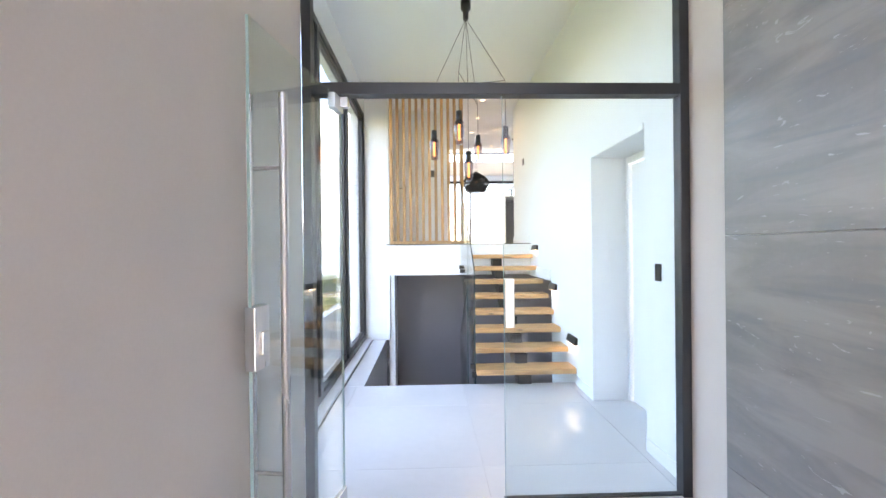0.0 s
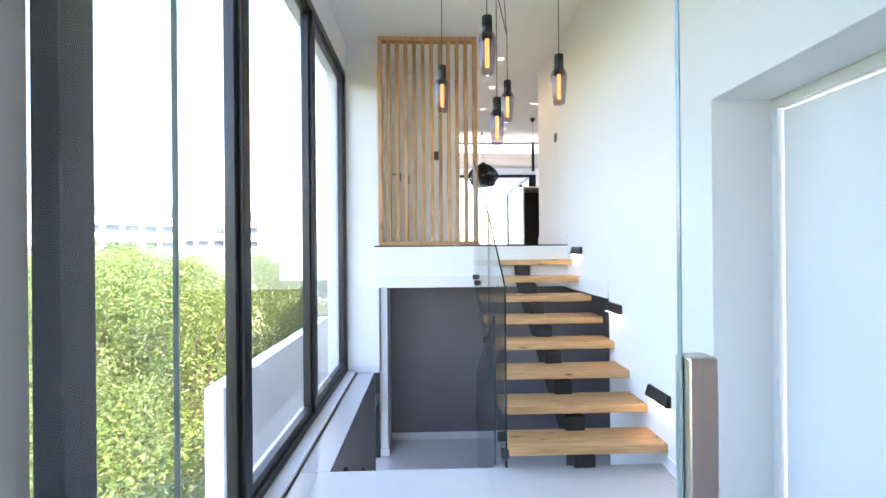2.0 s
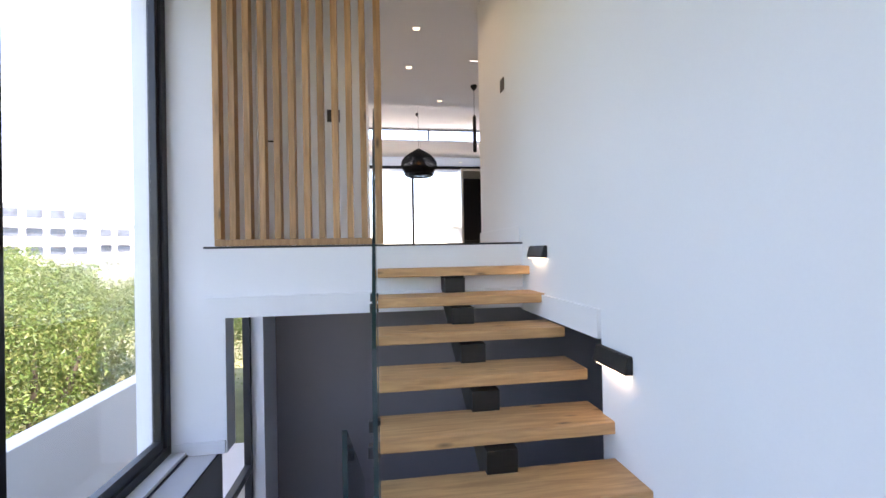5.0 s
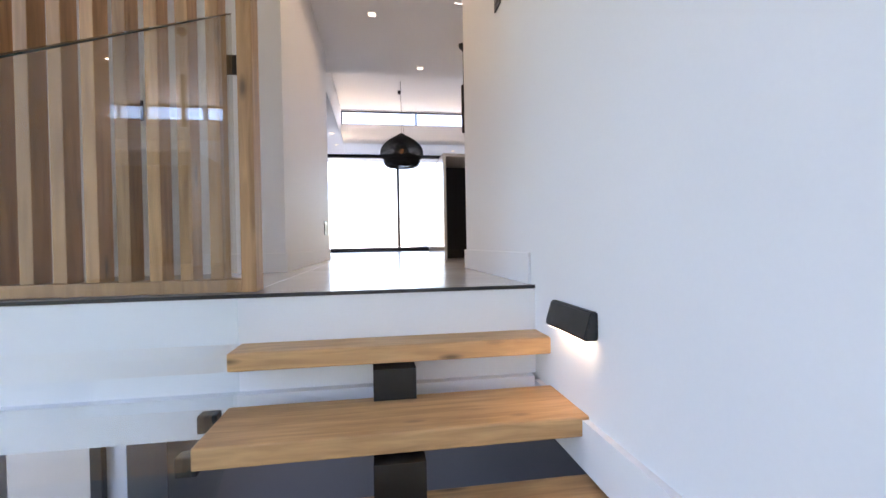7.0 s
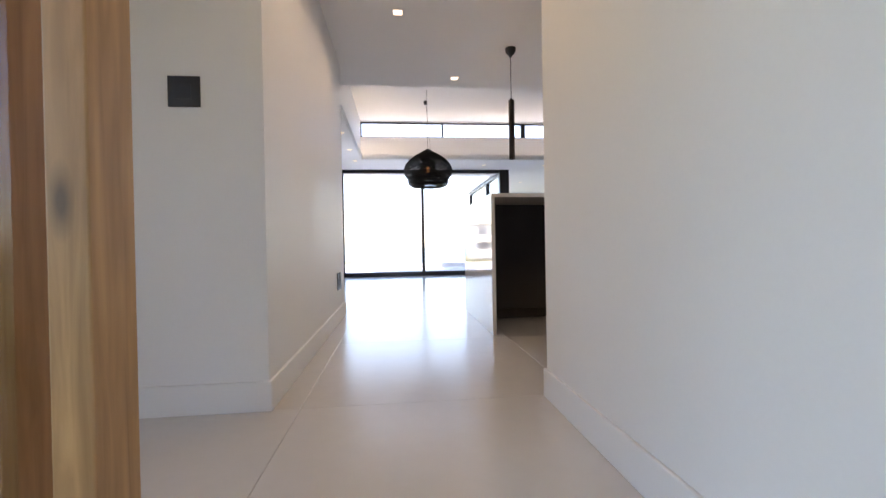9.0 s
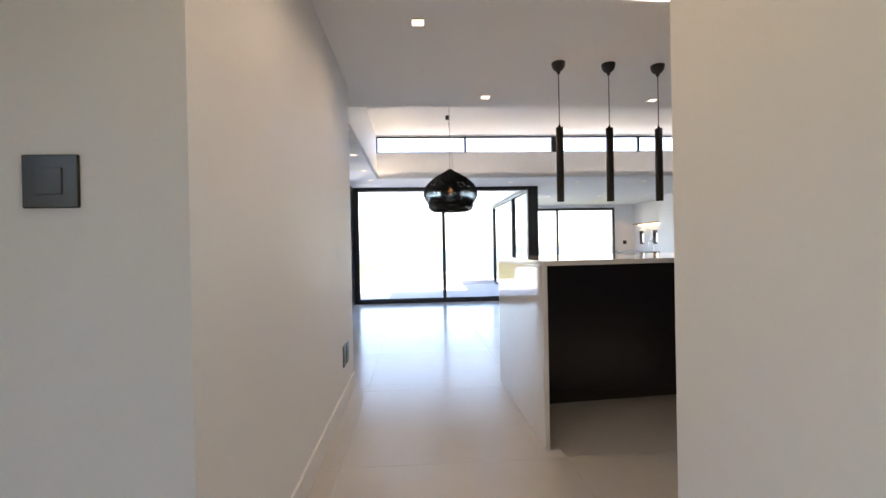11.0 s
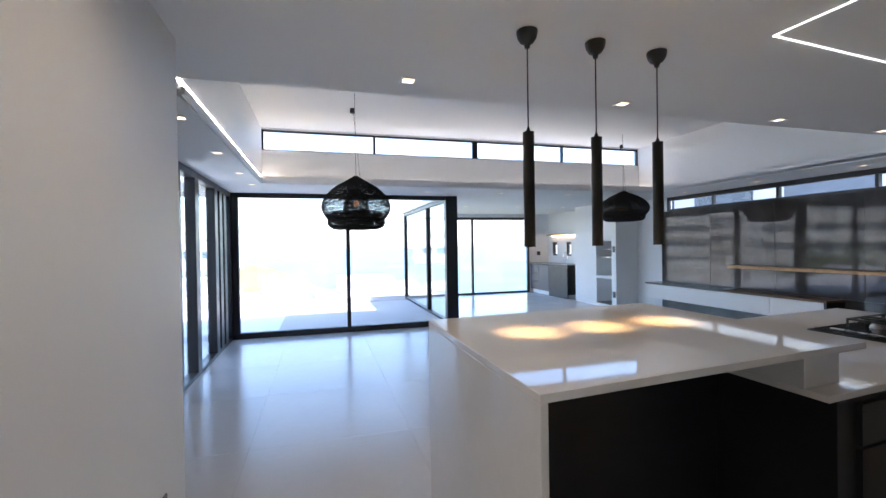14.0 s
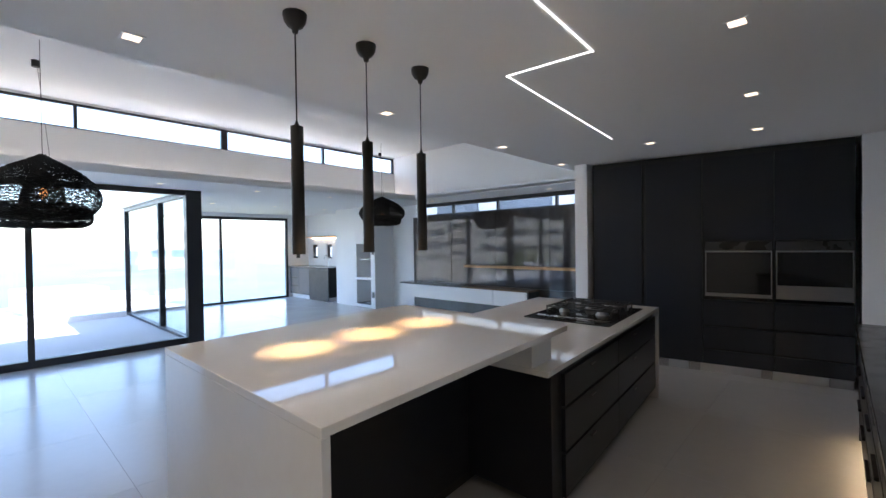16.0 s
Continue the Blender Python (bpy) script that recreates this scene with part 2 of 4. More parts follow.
def pane(name, m, b, parent=None):
    ob = boxes(name, m, b, parent=parent)
    ob.visible_shadow = False
    return ob


def prism_x(name, m, x0, x1, pts, shadow=True):
    """A sheet of thickness x0..x1 with an outline in y and z."""
    bm = bmesh.new()
    a, b = [bm.verts.new((x0, y, z)) for y, z in pts], [bm.verts.new((x1, y, z)) for y, z in pts]
    bm.faces.new(a), bm.faces.new(b[::-1])
    for i in range(len(pts)):
        j = (i + 1) % len(pts)
        bm.faces.new((a[i], a[j], b[j], b[i]))
    ob = new(name, mesh_from(bm, name, m))
    ob.visible_shadow = shadow
    return ob


# ---------------------------------------------------------------- entrance hall and stairwell
WX = 1.525                       # hall wall
LX = -1.255                      # hall window plane
# floor bases; the tiles lie on them
struct("floor_entry", GROUT, (-1.25, 3.0, -6.0, 6.742, -.2, -.003))
struct("floor_window_ledge", TILE, (LX + .06, -.87, 6.745, 9.2, -.025, 0), bevel=.003)
struct("trim_ledge_edge", BLACK, (-.87, -.864, 6.745, 9.2, -.012, .003))
struct("wall_stairwell_front", WHITE, (-.87, WX, 6.55, 6.74, LOW, -.2))
struct("floor_lower", TILE, (-1.2, 4.6, 6.5, 11.1, LOW - .2, LOW))
# hall wall with a door recess and the opening under the stairs
struct("wall_hall_east", WHITE, (WX, WX + .2, 4.56, 5.09, 0, CEIL), (WX, WX + .2, 5.09, 6.14, 2.44, CEIL), (WX, WX + .2, 6.14, 7.63, LOW, CEIL),
       (WX, WX + .2, 7.63, 10.15, 1.1, CEIL), (WX - .022, WX, 7.63, 8.775, 1.1, 1.25))
struct("wall_door_recess", WHITE, (WX + .2, 1.95, 4.99, 5.09, 0, 2.44), (WX + .2, 1.95, 6.14, 6.24, 0, 2.44), (WX + .2, 1.95, 4.99, 6.24, 2.44, 2.53))
struct("architrave", WHITE, (WX - .012, WX, 5.09, 6.2, 2.44, 2.49), (WX - .012, WX, 6.14, 6.2, 0, 2.44), bevel=.003)
door = empty("door_1", 1.92, 5.67, 0, "white flush timber door, closed, in a deep plastered recess", "door")
door["kind"] = "structure"
def flush_door(parent):
    pin = parent.matrix_world.inverted()
    for nm, m, bs in (("leaf", WHITE, [(1.9, 1.94, 5.14, 6.08, .008, 2.36)]), ("frame", WHITE, [(1.87, 1.95, 5.09, 5.13, 0, 2.44), (1.87, 1.95, 6.095, 6.14, 0, 2.44), (1.87, 1.95, 5.13, 6.095, 2.375, 2.44)]),
                      ("handle", STEEL, [(1.85, 1.9, 5.2, 5.28, 1.0, 1.02), (1.845, 1.86, 5.2, 5.33, 1.0, 1.02)])):
        o = boxes(nm, m, *bs, bevel=.003, parent=parent)
        o.matrix_parent_inverse = pin
flush_door(door)
struct("baseboard_hall", WHITE, (WX - .014, WX, 6.2, 6.64, 0, .1), (WX - .014, WX, 4.56, 5.08, 0, .1), bevel=.003)
# pier and wall over the hall window
struct("wall_hall_west", WHITE, (-1.45, -.8, 9.2, 9.4, .93 - .93, CEIL), (-1.45, -1.2, 4.5, 9.2, 3.84, CEIL), (-1.45, -1.1, 4.3, 4.5, 0, CEIL), (-1.45, LX - .06, 4.5, 9.2, -.5, -.004))
struct("baseboard_pier", WHITE, (LX + .06, -.81, 9.186, 9.2, 0, .1), bevel=.003)
struct("wall_stairwell_west", MIDGREY, (-1.0, -.872, 6.745, 9.3, LOW, -.026))
struct("wall_lower_jamb", WHITE, (-1.0, -.81, 10.35, 10.9, LOW, 1.1))
struct("wall_lower_grey", GREYW, (-1.0, 4.6, 10.9, 11.05, LOW, 1.08))
struct("baseboard_lower", WHITE, (-.8, 4.5, 10.884, 10.9, LOW, LOW + .12), (-.998, -.79, 10.334, 10.35, LOW, LOW + .12), bevel=.003)
# The unseen wall at x 4.5 is added to keep daylight from under the stairs.
struct("wall_lower_side", GREYW, (WX + .2, 4.5, 7.45, 7.6, LOW, 1.08), (4.5, 4.65, 7.45, 11.05, LOW, 1.2))
# landing slab with its stepped plaster edge
struct("slab_landing", WHITE, (-.81, WX, 8.82, 10.9, 1.265, U - .014), (-.79, WX - .022, 8.775, 10.9, 1.12, 1.265), (WX + .21, 4.6, 7.6, 10.9, 1.09, 1.2))
struct("trim_landing_edge", BLACK, (-.81, WX, 8.814, 8.828, U - .0135, U + .001))
struct("floor_upper", GROUT, (-.81, WX, 8.83, 10.2, U - .1, U - .003), (.2, 8.2, 10.0, 23.1, U - .1, U - .003), (-.6, .2, 12.8, 18.4, U - .1, U - .003))
struct("ceiling_hall", CEILW, (-1.45, 1.9, 2.0, 13.37, CEIL, CEIL + .2))
# landing walls
struct("wall_landing", WHITE, (-.8, .29, 10.17, 12.83, U, CEIL), (-.95, -.8, 9.4, 10.3, U - .4, CEIL))
struct("baseboard_landing", WHITE, (-.8, .304, 10.155, 10.17, U, U + .13), (.29, .304, 10.17, 12.83, U, U + .13), (WX - .014, WX, 8.86, 10.164, U, U + .13), (WX - .014, WX + .2, 10.15, 10.164, U, U + .13), bevel=.004)


# ---------------------------------------------------------------- porch
struct("wall_porch_west", PORCH, (-1.1, -.872, -6, 4.458, 0, 4.21))
struct("wall_porch_east", PORCH, (1.49, 1.75, -6, 4.558, 0, 4.21))
# Unseen lid added overhead; its south edge limits the daylight in the porch.
struct("unseen_lid_porch", PORCH, (-1.1, 1.75, -1.3, 4.44, 4.22, 4.4))
clad = tagged(boxes("wall_cladding", GROUT, (1.462, 1.489, -3, 4.1, 0, 4.2)), "grey veined marble tiles on the porch wall", kind="structure")


def entrance():
    e = empty("entrance_glazing", .3, 4.5, 0, "black aluminium entrance screen with clear fixed glass and overlight", "window")
    e["kind"] = "structure"
    pin = e.matrix_world.inverted()
    def part(o):
        o.parent, o.matrix_parent_inverse = e, pin
    part(boxes("frame", BLACK, (-.87, -.815, 4.46, 4.54, 0, CEIL), (1.43, 1.489, 4.46, 4.54, 0, CEIL), (-.815, 1.43, 4.455, 4.545, 2.48, 2.55), (-.815, 1.43, 4.46, 4.54, CEIL - .05, CEIL),
               (.33, 1.43, 4.48, 4.52, 0, .012), bevel=.004))
    part(pane("pane", GLASSG, (.34, 1.43, 4.494, 4.506, .012, 2.48)))
    part(boxes("pane_edge", GLEDGEL, (.337, .34, 4.494, 4.506, .012, 2.48)))
    part(pane("pane", GLASSG, (-.815, 1.43, 4.494, 4.506, 2.55, CEIL - .05)))
    part(boxes("lock_keep", STEEL, (.342, .4, 4.475, 4.525, 1.06, 1.36), bevel=.004))
    part(boxes("pivot", STEEL, (-.72, -.6, 4.475, 4.525, 2.41, 2.47), bevel=.004))
entrance()


def glass_door():
    e = empty("door_2", -.66, 4.5, 0, "frameless glass entrance door standing open, with long steel pull handles", "door")
    e.matrix_world = pose(-.66, 4.5, 0, 0, 0, 261)
    e["kind"] = "structure"
    pane("leaf", GLASSG, (-.03, .96, -.006, .006, .012, 2.46), parent=e)
    boxes("leaf_edge", GLEDGEL, (.96, .963, -.006, .006, .012, 2.46), (-.033, -.03, -.006, .006, .012, 2.46), parent=e)
    for s in (-1, 1):
        cyls("handle", STEEL, ((.83, s * .075, .3), (.83, s * .075, 2.2), .018), *[((.83, 0, z), (.83, s * .075, z), .009) for z in (.62, 1.89)], parent=e)
    boxes("lock", STEEL, (.86, .965, -.022, .022, 1.08, 1.33), (.89, .94, -.04, .04, 1.14, 1.23), bevel=.004, parent=e)
    boxes("pivot", STEEL, (-.03, .11, -.02, .02, 2.38, 2.468), (-.03, .11, -.02, .02, .012, .1), bevel=.004, parent=e)
glass_door()


# ---------------------------------------------------------------- hall window
def hall_window():
    e = empty("window_1", LX, 6.9, 0, "tall black aluminium window wall with clear panes", "window")
    e["kind"] = "structure"
    pin = e.matrix_world.inverted()
    def part(o):
        o.parent, o.matrix_parent_inverse = e, pin
    a, b = LX - .05, LX + .05
    fr = [(a, b, 4.5, 9.2, 0, .1), (a, b, 4.5, 9.2, 3.76, 3.84), (a, b, 9.12, 9.2, .1, 3.76), (a, b, 4.5, 4.58, .1, 3.76),
          (a, b + .01, 6.12, 6.22, .1, 3.76), (a, b + .01, 7.6, 7.7, .1, 3.76)]
    part(boxes("frame", BLACK, *fr, bevel=.006))
    sash = []
    for y0, y1 in ((4.58, 6.12), (6.22, 7.6), (7.7, 9.12)):
        sash += [(LX - .03, LX + .03, y0, y1, .1, .17), (LX - .03, LX + .03, y0, y1, 3.7, 3.76), (LX - .03, LX + .03, y0, y0 + .04, .17, 3.7), (LX - .03, LX + .03, y1 - .04, y1, .17, 3.7)]
        part(pane("pane", GLASS, (LX - .006, LX + .006, y0 + .04, y1 - .04, .17, 3.7)))
    part(boxes("sash", BLACK, *sash, bevel=.004))
    part(boxes("sill", WHITE, (LX + .05, LX + .16, 4.5, 9.19, .002, .035), bevel=.004))
    part(boxes("track", BLACK, (LX + .16, LX + .172, 4.5, 9.19, .002, .012)))
hall_window()
# Lower-floor glass door to the outside: frame only, open to daylight.
w = empty("window_2", LX, 9.8, -.7, "lower glass door with a black frame beside the stairs", "window")
w["kind"] = "structure"
o = boxes("frame", BLACK, (-1.0, -.93, 9.4, 10.35, -.7, -.62), (-1.0, -.93, 9.4, 9.46, -.62, 1.0), (-1.0, -.93, 9.4, 9.46, LOW, -.7), (-1.0, -.93, 10.29, 10.35, -.62, 1.1), (-1.0, -.93, 10.29, 10.35, LOW, -.7), bevel=.004, parent=w)
o.matrix_parent_inverse = w.matrix_world.inverted()


# ---------------------------------------------------------------- stairs
G0, GO = 6.655, .2873


def floating_stair():
    e = empty("staircase", .95, 6.7, 0, "floating oak staircase on a black steel spine", "staircase")
    e.matrix_world = pose(.95, 6.7, 0)
    pin = e.matrix_world.inverted()
    bm = bmesh.new()
    add_box(bm, -.57, .57, 0, .3, -.062, 0, bevel=.006)
    tread = mesh_from(bm, "tread", OAK)
    for i in range(8):
        t = new("tread", tread)
        t.parent, t.matrix_parent_inverse = e, pin
        t.matrix_basis = pose(.968, G0 + GO * i, R * (i + 1))
    for i in range(8):
        y, z = G0 + GO * i, R * (i + 1) - .062
        o = boxes("tread_plate", BLACKM, (.865, 1.035, y + .06, y + .24, z - .012, z), bevel=.003)
        o.parent, o.matrix_parent_inverse = e, pin
    for b in ((.875, 1.025, G0 + .05, G0 + .25, -.4, R - .074), (.875, 1.025, 8.74, 8.82, 1.2, 1.375)):
        o = boxes("spine_end", TUBE, b, bevel=.003)
        o.parent, o.matrix_parent_inverse = e, pin
    for i in range(7):
        y, z = G0 + GO * i + .235, R * (i + 1) - .062
        o = prism_x("gusset", TUBE, .877, 1.023, [(y, z - .012), (y + .02, z + .06), (y + .02, z + R - .012), (y + .45, z + R - .012), (y + .45, z + R - .03), (y + .13, z - .012)])
        o.parent, o.matrix_parent_inverse = e, pin
floating_stair()


def lower_steps():
    e = empty("staircase", -.2, 8, LOW, "tiled steps going down to the lower floor", "staircase")
    pin = e.matrix_world.inverted()
    for i in range(1, 9):
        o = boxes("step", TILE, (-.868, .36, 6.742 + .28 * (i - 1), 6.742 + .28 * i, LOW, -R * i), bevel=.003)
        o.parent, o.matrix_parent_inverse = e, pin
lower_steps()


def balustrade():
    e = empty("glass_balustrade", .4, 7.8, .1, "frameless glass balustrade clamped to the treads with black fixings", "balustrade")
    pin = e.matrix_world.inverted()
    def bottom(y):
        return -.12 + .63 * (y - 6.75)
    for y0, y1, t0, t1 in ((6.74, 7.56, 1.3, 1.89), (7.57, 8.81, 1.9, 2.63)):
        for nm, m, x, pts, sh in (("pane", GLASSG, .383, [(y0, bottom(y0)), (y1, bottom(y1)), (y1, t1), (y0, t0)], False),
                                  ("pane_edge", GLEDGE, .383, [(y0, t0), (y1, t1), (y1, t1 + .004), (y0, t0 + .004)], True),
                                  ("pane_edge", GLEDGE, .3825, [(y0 - .004, bottom(y0)), (y0, bottom(y0)), (y0, t0), (y0 - .004, t0)], True)):
            o = prism_x(nm, m, x, .778 - x, pts, sh)
            o.parent, o.matrix_parent_inverse = e, pin
    low = [(6.742, .02), (7.9, -.72), (7.9, .36), (6.742, 1.09)]
    for nm, m, k, pts, sh in (("pane", GLASSG, .006, low, False), ("pane_edge", GLEDGE, .0065, [(6.738, .02), (6.742, .02), (6.742, 1.09), (6.738, 1.09)], True),
                              ("pane_edge", GLEDGE, .0065, [(6.742, 1.09), (7.9, .36), (7.9, .364), (6.742, 1.094)], True)):
        o = prism_x(nm, m, .308 - k, .308 + k, pts, sh)
        o.parent, o.matrix_parent_inverse = e, pin
    for i in (0, 3, 6):
        for dy, dz in ((-.09, -.035), (.06, .02)):
            y, z = G0 + GO * i + .12 + dy, R * (i + 1) - .031 + dz
            o = boxes("clamp", BLACKM, (.345, .402, y, y + .05, z - .025, z + .03), bevel=.004)
            o.parent, o.matrix_parent_inverse = e, pin
balustrade()


def slat_screen():
    e = empty("slat_screen", -.17, 8.9, U, "floor-to-ceiling screen of vertical oak slats on the landing edge", "screen")
    e.matrix_world = pose(-.17, 8.9, U)
    pin = e.matrix_world.inverted()
    x0, x1, top = -.755, .436, 4.15
    for nm, bs in (("rail", (x0, x1 - .045, 8.87, 8.955, U + .004, U + .052)), ("rail", (x0, x1 - .045, 8.864, 8.955, top - .05, top)), ("post", (x1 - .042, x1 + .012, 8.86, 8.96, U + .004, top))):
        o = boxes(nm, OAKV, bs, bevel=.003)
        o.parent, o.matrix_parent_inverse = e, pin
    bm = bmesh.new()
    add_box(bm, -.0225, .0225, -.046, .044, 0, top - U - .104, bevel=.003)
    slat = mesh_from(bm, "slat", OAKV)
    for i in range(11):
        o = new("slat", slat)
        o.parent, o.matrix_parent_inverse = e, pin
        o.matrix_basis = pose(x0 + .0235 + .104 * i, 8.91, U + .053)
slat_screen()


def plate(x, y, z, w, h, axis, label, n=1):
    """A black switch or socket plate on a wall; axis: the way it faces."""
    e = empty("switch_plate", x, y, z, label, "switch")
    bm = bmesh.new()
    add_box(bm, -w / 2, w / 2, -.009, 0, -h / 2, h / 2, bevel=.003)
    o = new("plate", mesh_from(bm, "plate", PLAST))
    o.parent = e
    bm = bmesh.new()
    for i in range(n):
        c = (i - (n - 1) / 2) * w / max(n, 1)
        add_box(bm, c - w * .22 / n, c + w * .22 / n, -.012, -.009, -h * .25, h * .25, bevel=.001)
    o = new("rocker", mesh_from(bm, "rocker", PLAST))
    o.parent = e
    e.matrix_world = pose(x, y, z, 0, 0, {"-y": 0, "-x": -90, "+x": 90}[axis])
    return e


plate(WX, 4.9, 1.36, .08, .125, "-x", "black light switch on the white hall wall")
plate(WX, 9.27, 3.03, .1, .11, "-x", "black sensor plate high on the white wall")
plate(-.03, 10.17, 2.99, .13, .13, "-y", "square black plate on the landing wall")
plate(-.455, 10.17, 2.63, .035, .12, "-y", "narrow black plate beside the landing door")
for y in (12.36, 12.5):
    plate(.29, y, 2.0, .1, .16, "+x", "black double socket above the baseboard", 1)


def door_lever():
    e = empty("door_lever", -.58, 10.17, 2.69, "black lever handle on the landing door", "door handle")
    boxes("rose", BLACKM, (-.02, .02, -.008, 0, -.08, .05), bevel=.003, parent=e)
    cyls("lever", BLACKM, ((0, -.008, .01), (0, -.05, .01), .008), ((0, -.05, .01), (-.11, -.05, .01), .008), parent=e)
    e.matrix_world = pose(-.58, 10.17, 2.69)
door_lever()


def step_light(x, y, z, side):
    """A black wedge lamp on the wall that throws warm light down."""
    e = empty("wall_light", x, y, z, "black wedge-shaped step light washing the white wall", "wall lamp", "step lights along the stairs")
    bm = bmesh.new()
    pts = [(0, .042), (.022, .042), (.044, -.03), (.044, -.042), (0, -.042)]
    a, b = [bm.verts.new((-px, -.145, pz)) for px, pz in pts], [bm.verts.new((-px, .145, pz)) for px, pz in pts]
    bm.faces.new(a), bm.faces.new(b[::-1])
    for i in range(5):
        bm.faces.new((a[i], a[(i + 1) % 5], b[(i + 1) % 5], b[i]))
    bmesh.ops.recalc_face_normals(bm, faces=bm.faces)
    bmesh.ops.bevel(bm, geom=list(bm.edges), offset=.004, segments=2, affect="EDGES")
    o = new("housing", mesh_from(bm, "housing", BLACKM))
    o.parent = e
    boxes("lens", STEPW, (-.036, -.01, -.12, .12, -.046, -.043), parent=e)
    e.matrix_world = pose(x, y, z, 0, 0, 0 if side > 0 else 180)


for y, z in ((6.75, .49), (7.5, 1.03), (8.46, 1.545)):
    step_light(WX, y, z, 1)
for y, z in ((7.12, -.27), (8.05, -.75), (9.0, -1.25)):
    step_light(-.872, y, z, -1)


def cluster_pendant():
    cx, cy = .3, 6.5
    e = empty("pendant_cluster", cx, cy, CEIL, "cluster of five smoked-glass pendants on black cords", "pendant lamp")
    pin = e.matrix_world.inverted()
    def part(o):
        o.parent, o.matrix_parent_inverse = e, pin
    part(lathe("canopy", BLACKM, [(.001, 0), (.055, 0), (.055, -.09), (.03, -.1), (.03, -.2), (.001, -.2)], (cx, cy, CEIL), 20))
    lamps = [(-.05, 6.73, 2.55, 3.36), (.19, 6.13, 2.58, 3.3), (.72, 6.5, 2.53, 3.36), (.33, 6.66, 2.3, 3.3), (.49, 7.12, 2.6, 3.3)]
    cords = []
    for x, y, z, k in lamps:
        cords += [((cx, cy, CEIL - .19), (x, y, k), .003), ((x, y, k), (x, y, z + .33), .003)]
        part(lathe("holder", BLACKM, [(.001, .33), (.03, .33), (.032, .2), (.001, .2)], (x, y, z), 20))
        o = lathe("shade", SMOKE, [(.034, .235), (.046, .225), (.055, .19), (.038, .01), (.03, 0), (.001, 0)], (x, y, z), 24)
        o.visible_shadow = False
        part(o)
        part(lathe("bulb", FILA, [(.001, .2), (.013, .2), (.013, .04), (.001, .035)], (x, y, z), 12))
    cords += [((-.05, 6.73, 3.36), (.72, 6.5, 3.36), .004), ((.19, 6.13, 3.3), (.49, 7.12, 3.3), .004)]
    part(cyls("cord", BLACKM, *cords, n=6))
cluster_pendant()


# ---------------------------------------------------------------- upper storey shell
# Unseen closing wall, grey to cut bounce on the kitchen floor and ceiling.
struct("wall_kitchen_south", MIDGREY, (WX + .2, 7.75, 9.7, 9.86, U, CEIL))
struct("wall_kitchen_east", WHITE, (7.62, 7.75, 9.86, 13.15, U, CEIL), (6.97, 7.62, 9.86, 10.36, U, CEIL), (6.52, 7.75, 13.0, 13.17, U, CEIL))
struct("ceiling_kitchen", CEILW, (1.9, 8.25, 9.5, 13.37, CEIL, CEIL + .2))
struct("wall_living_south", WHITE, (7.75, 8.25, 13.0, 13.15, U, CEIL), (-.7, -.52, 12.0, 15.4, U, 4.1), (-.7, .0, 12.7, 12.83, U, CEIL))
struct("wall_coffer", WHITE, (-.1, .08, 13.37, 18.1, 4.15, 5.3), (7.46, 7.7, 13.37, 18.1, 4.15, 5.3), (-.1, 7.7, 13.27, 13.37, CEIL + .2, 5.3),
       (.08, 7.46, 17.95, 18.1, 4.15, 4.765), (.08, 7.46, 17.95, 18.1, 5.105, 5.3))
struct("ceiling_coffer", CEILW, (-.1, 7.7, 13.27, 18.1, 5.13, 5.4))
struct("ceiling_soffit", CEILW, (-.7, .16, 13.371, 18.34, 4.1, 4.15), (.16, 7.25, 17.1, 18.34, 4.1, 4.15), (7.25, 8.25, 13.371, 18.34, 4.1, 4.15), (3.3, 8.25, 18.34, 23.1, 4.1, 4.24), bevel=.004)
struct("trim_cornice", WHITE, (.16, .185, 13.371, 17.075, 4.115, 4.165), (.16, 7.25, 17.075, 17.1, 4.115, 4.2), (7.25, 7.275, 13.371, 17.075, 4.115, 4.2), bevel=.004)
struct("wall_living_east", WHITE, (8.1, 8.25, 13.15, 18.75, U, 3.8), (8.1, 8.25, 17.9, 22.95, 3.8, 4.1), (8.1, 8.25, 18.75, 21.5, U, 3.8), (8.1, 8.25, 21.5, 22.95, U, 2.78), (8.1, 8.25, 21.5, 22.95, 3.2, 3.8),
       (8.1, 8.25, 21.8, 22.3, 2.78, 3.2), (8.1, 8.25, 22.6, 22.95, 2.78, 3.2), (8.1, 8.25, 21.5, 21.52, 2.78, 3.2))
struct("wall_living_north", WHITE, (7.42, 8.25, 22.85, 23.05, U, 4.1), (3.4, 7.42, 22.85, 23.05, 4.0, 4.1))
struct("roof_outside", EXTW, (-1.2, 8.6, 18.1, 18.6, 4.24, 4.45))
tagged(boxes("cove_light", COVE, (.082, .094, 13.4, 17.93, 4.285, 4.303), (.1, 7.44, 17.935, 17.948, 4.2, 4.22)), "warm strip light set along the ceiling cove", "strip light")


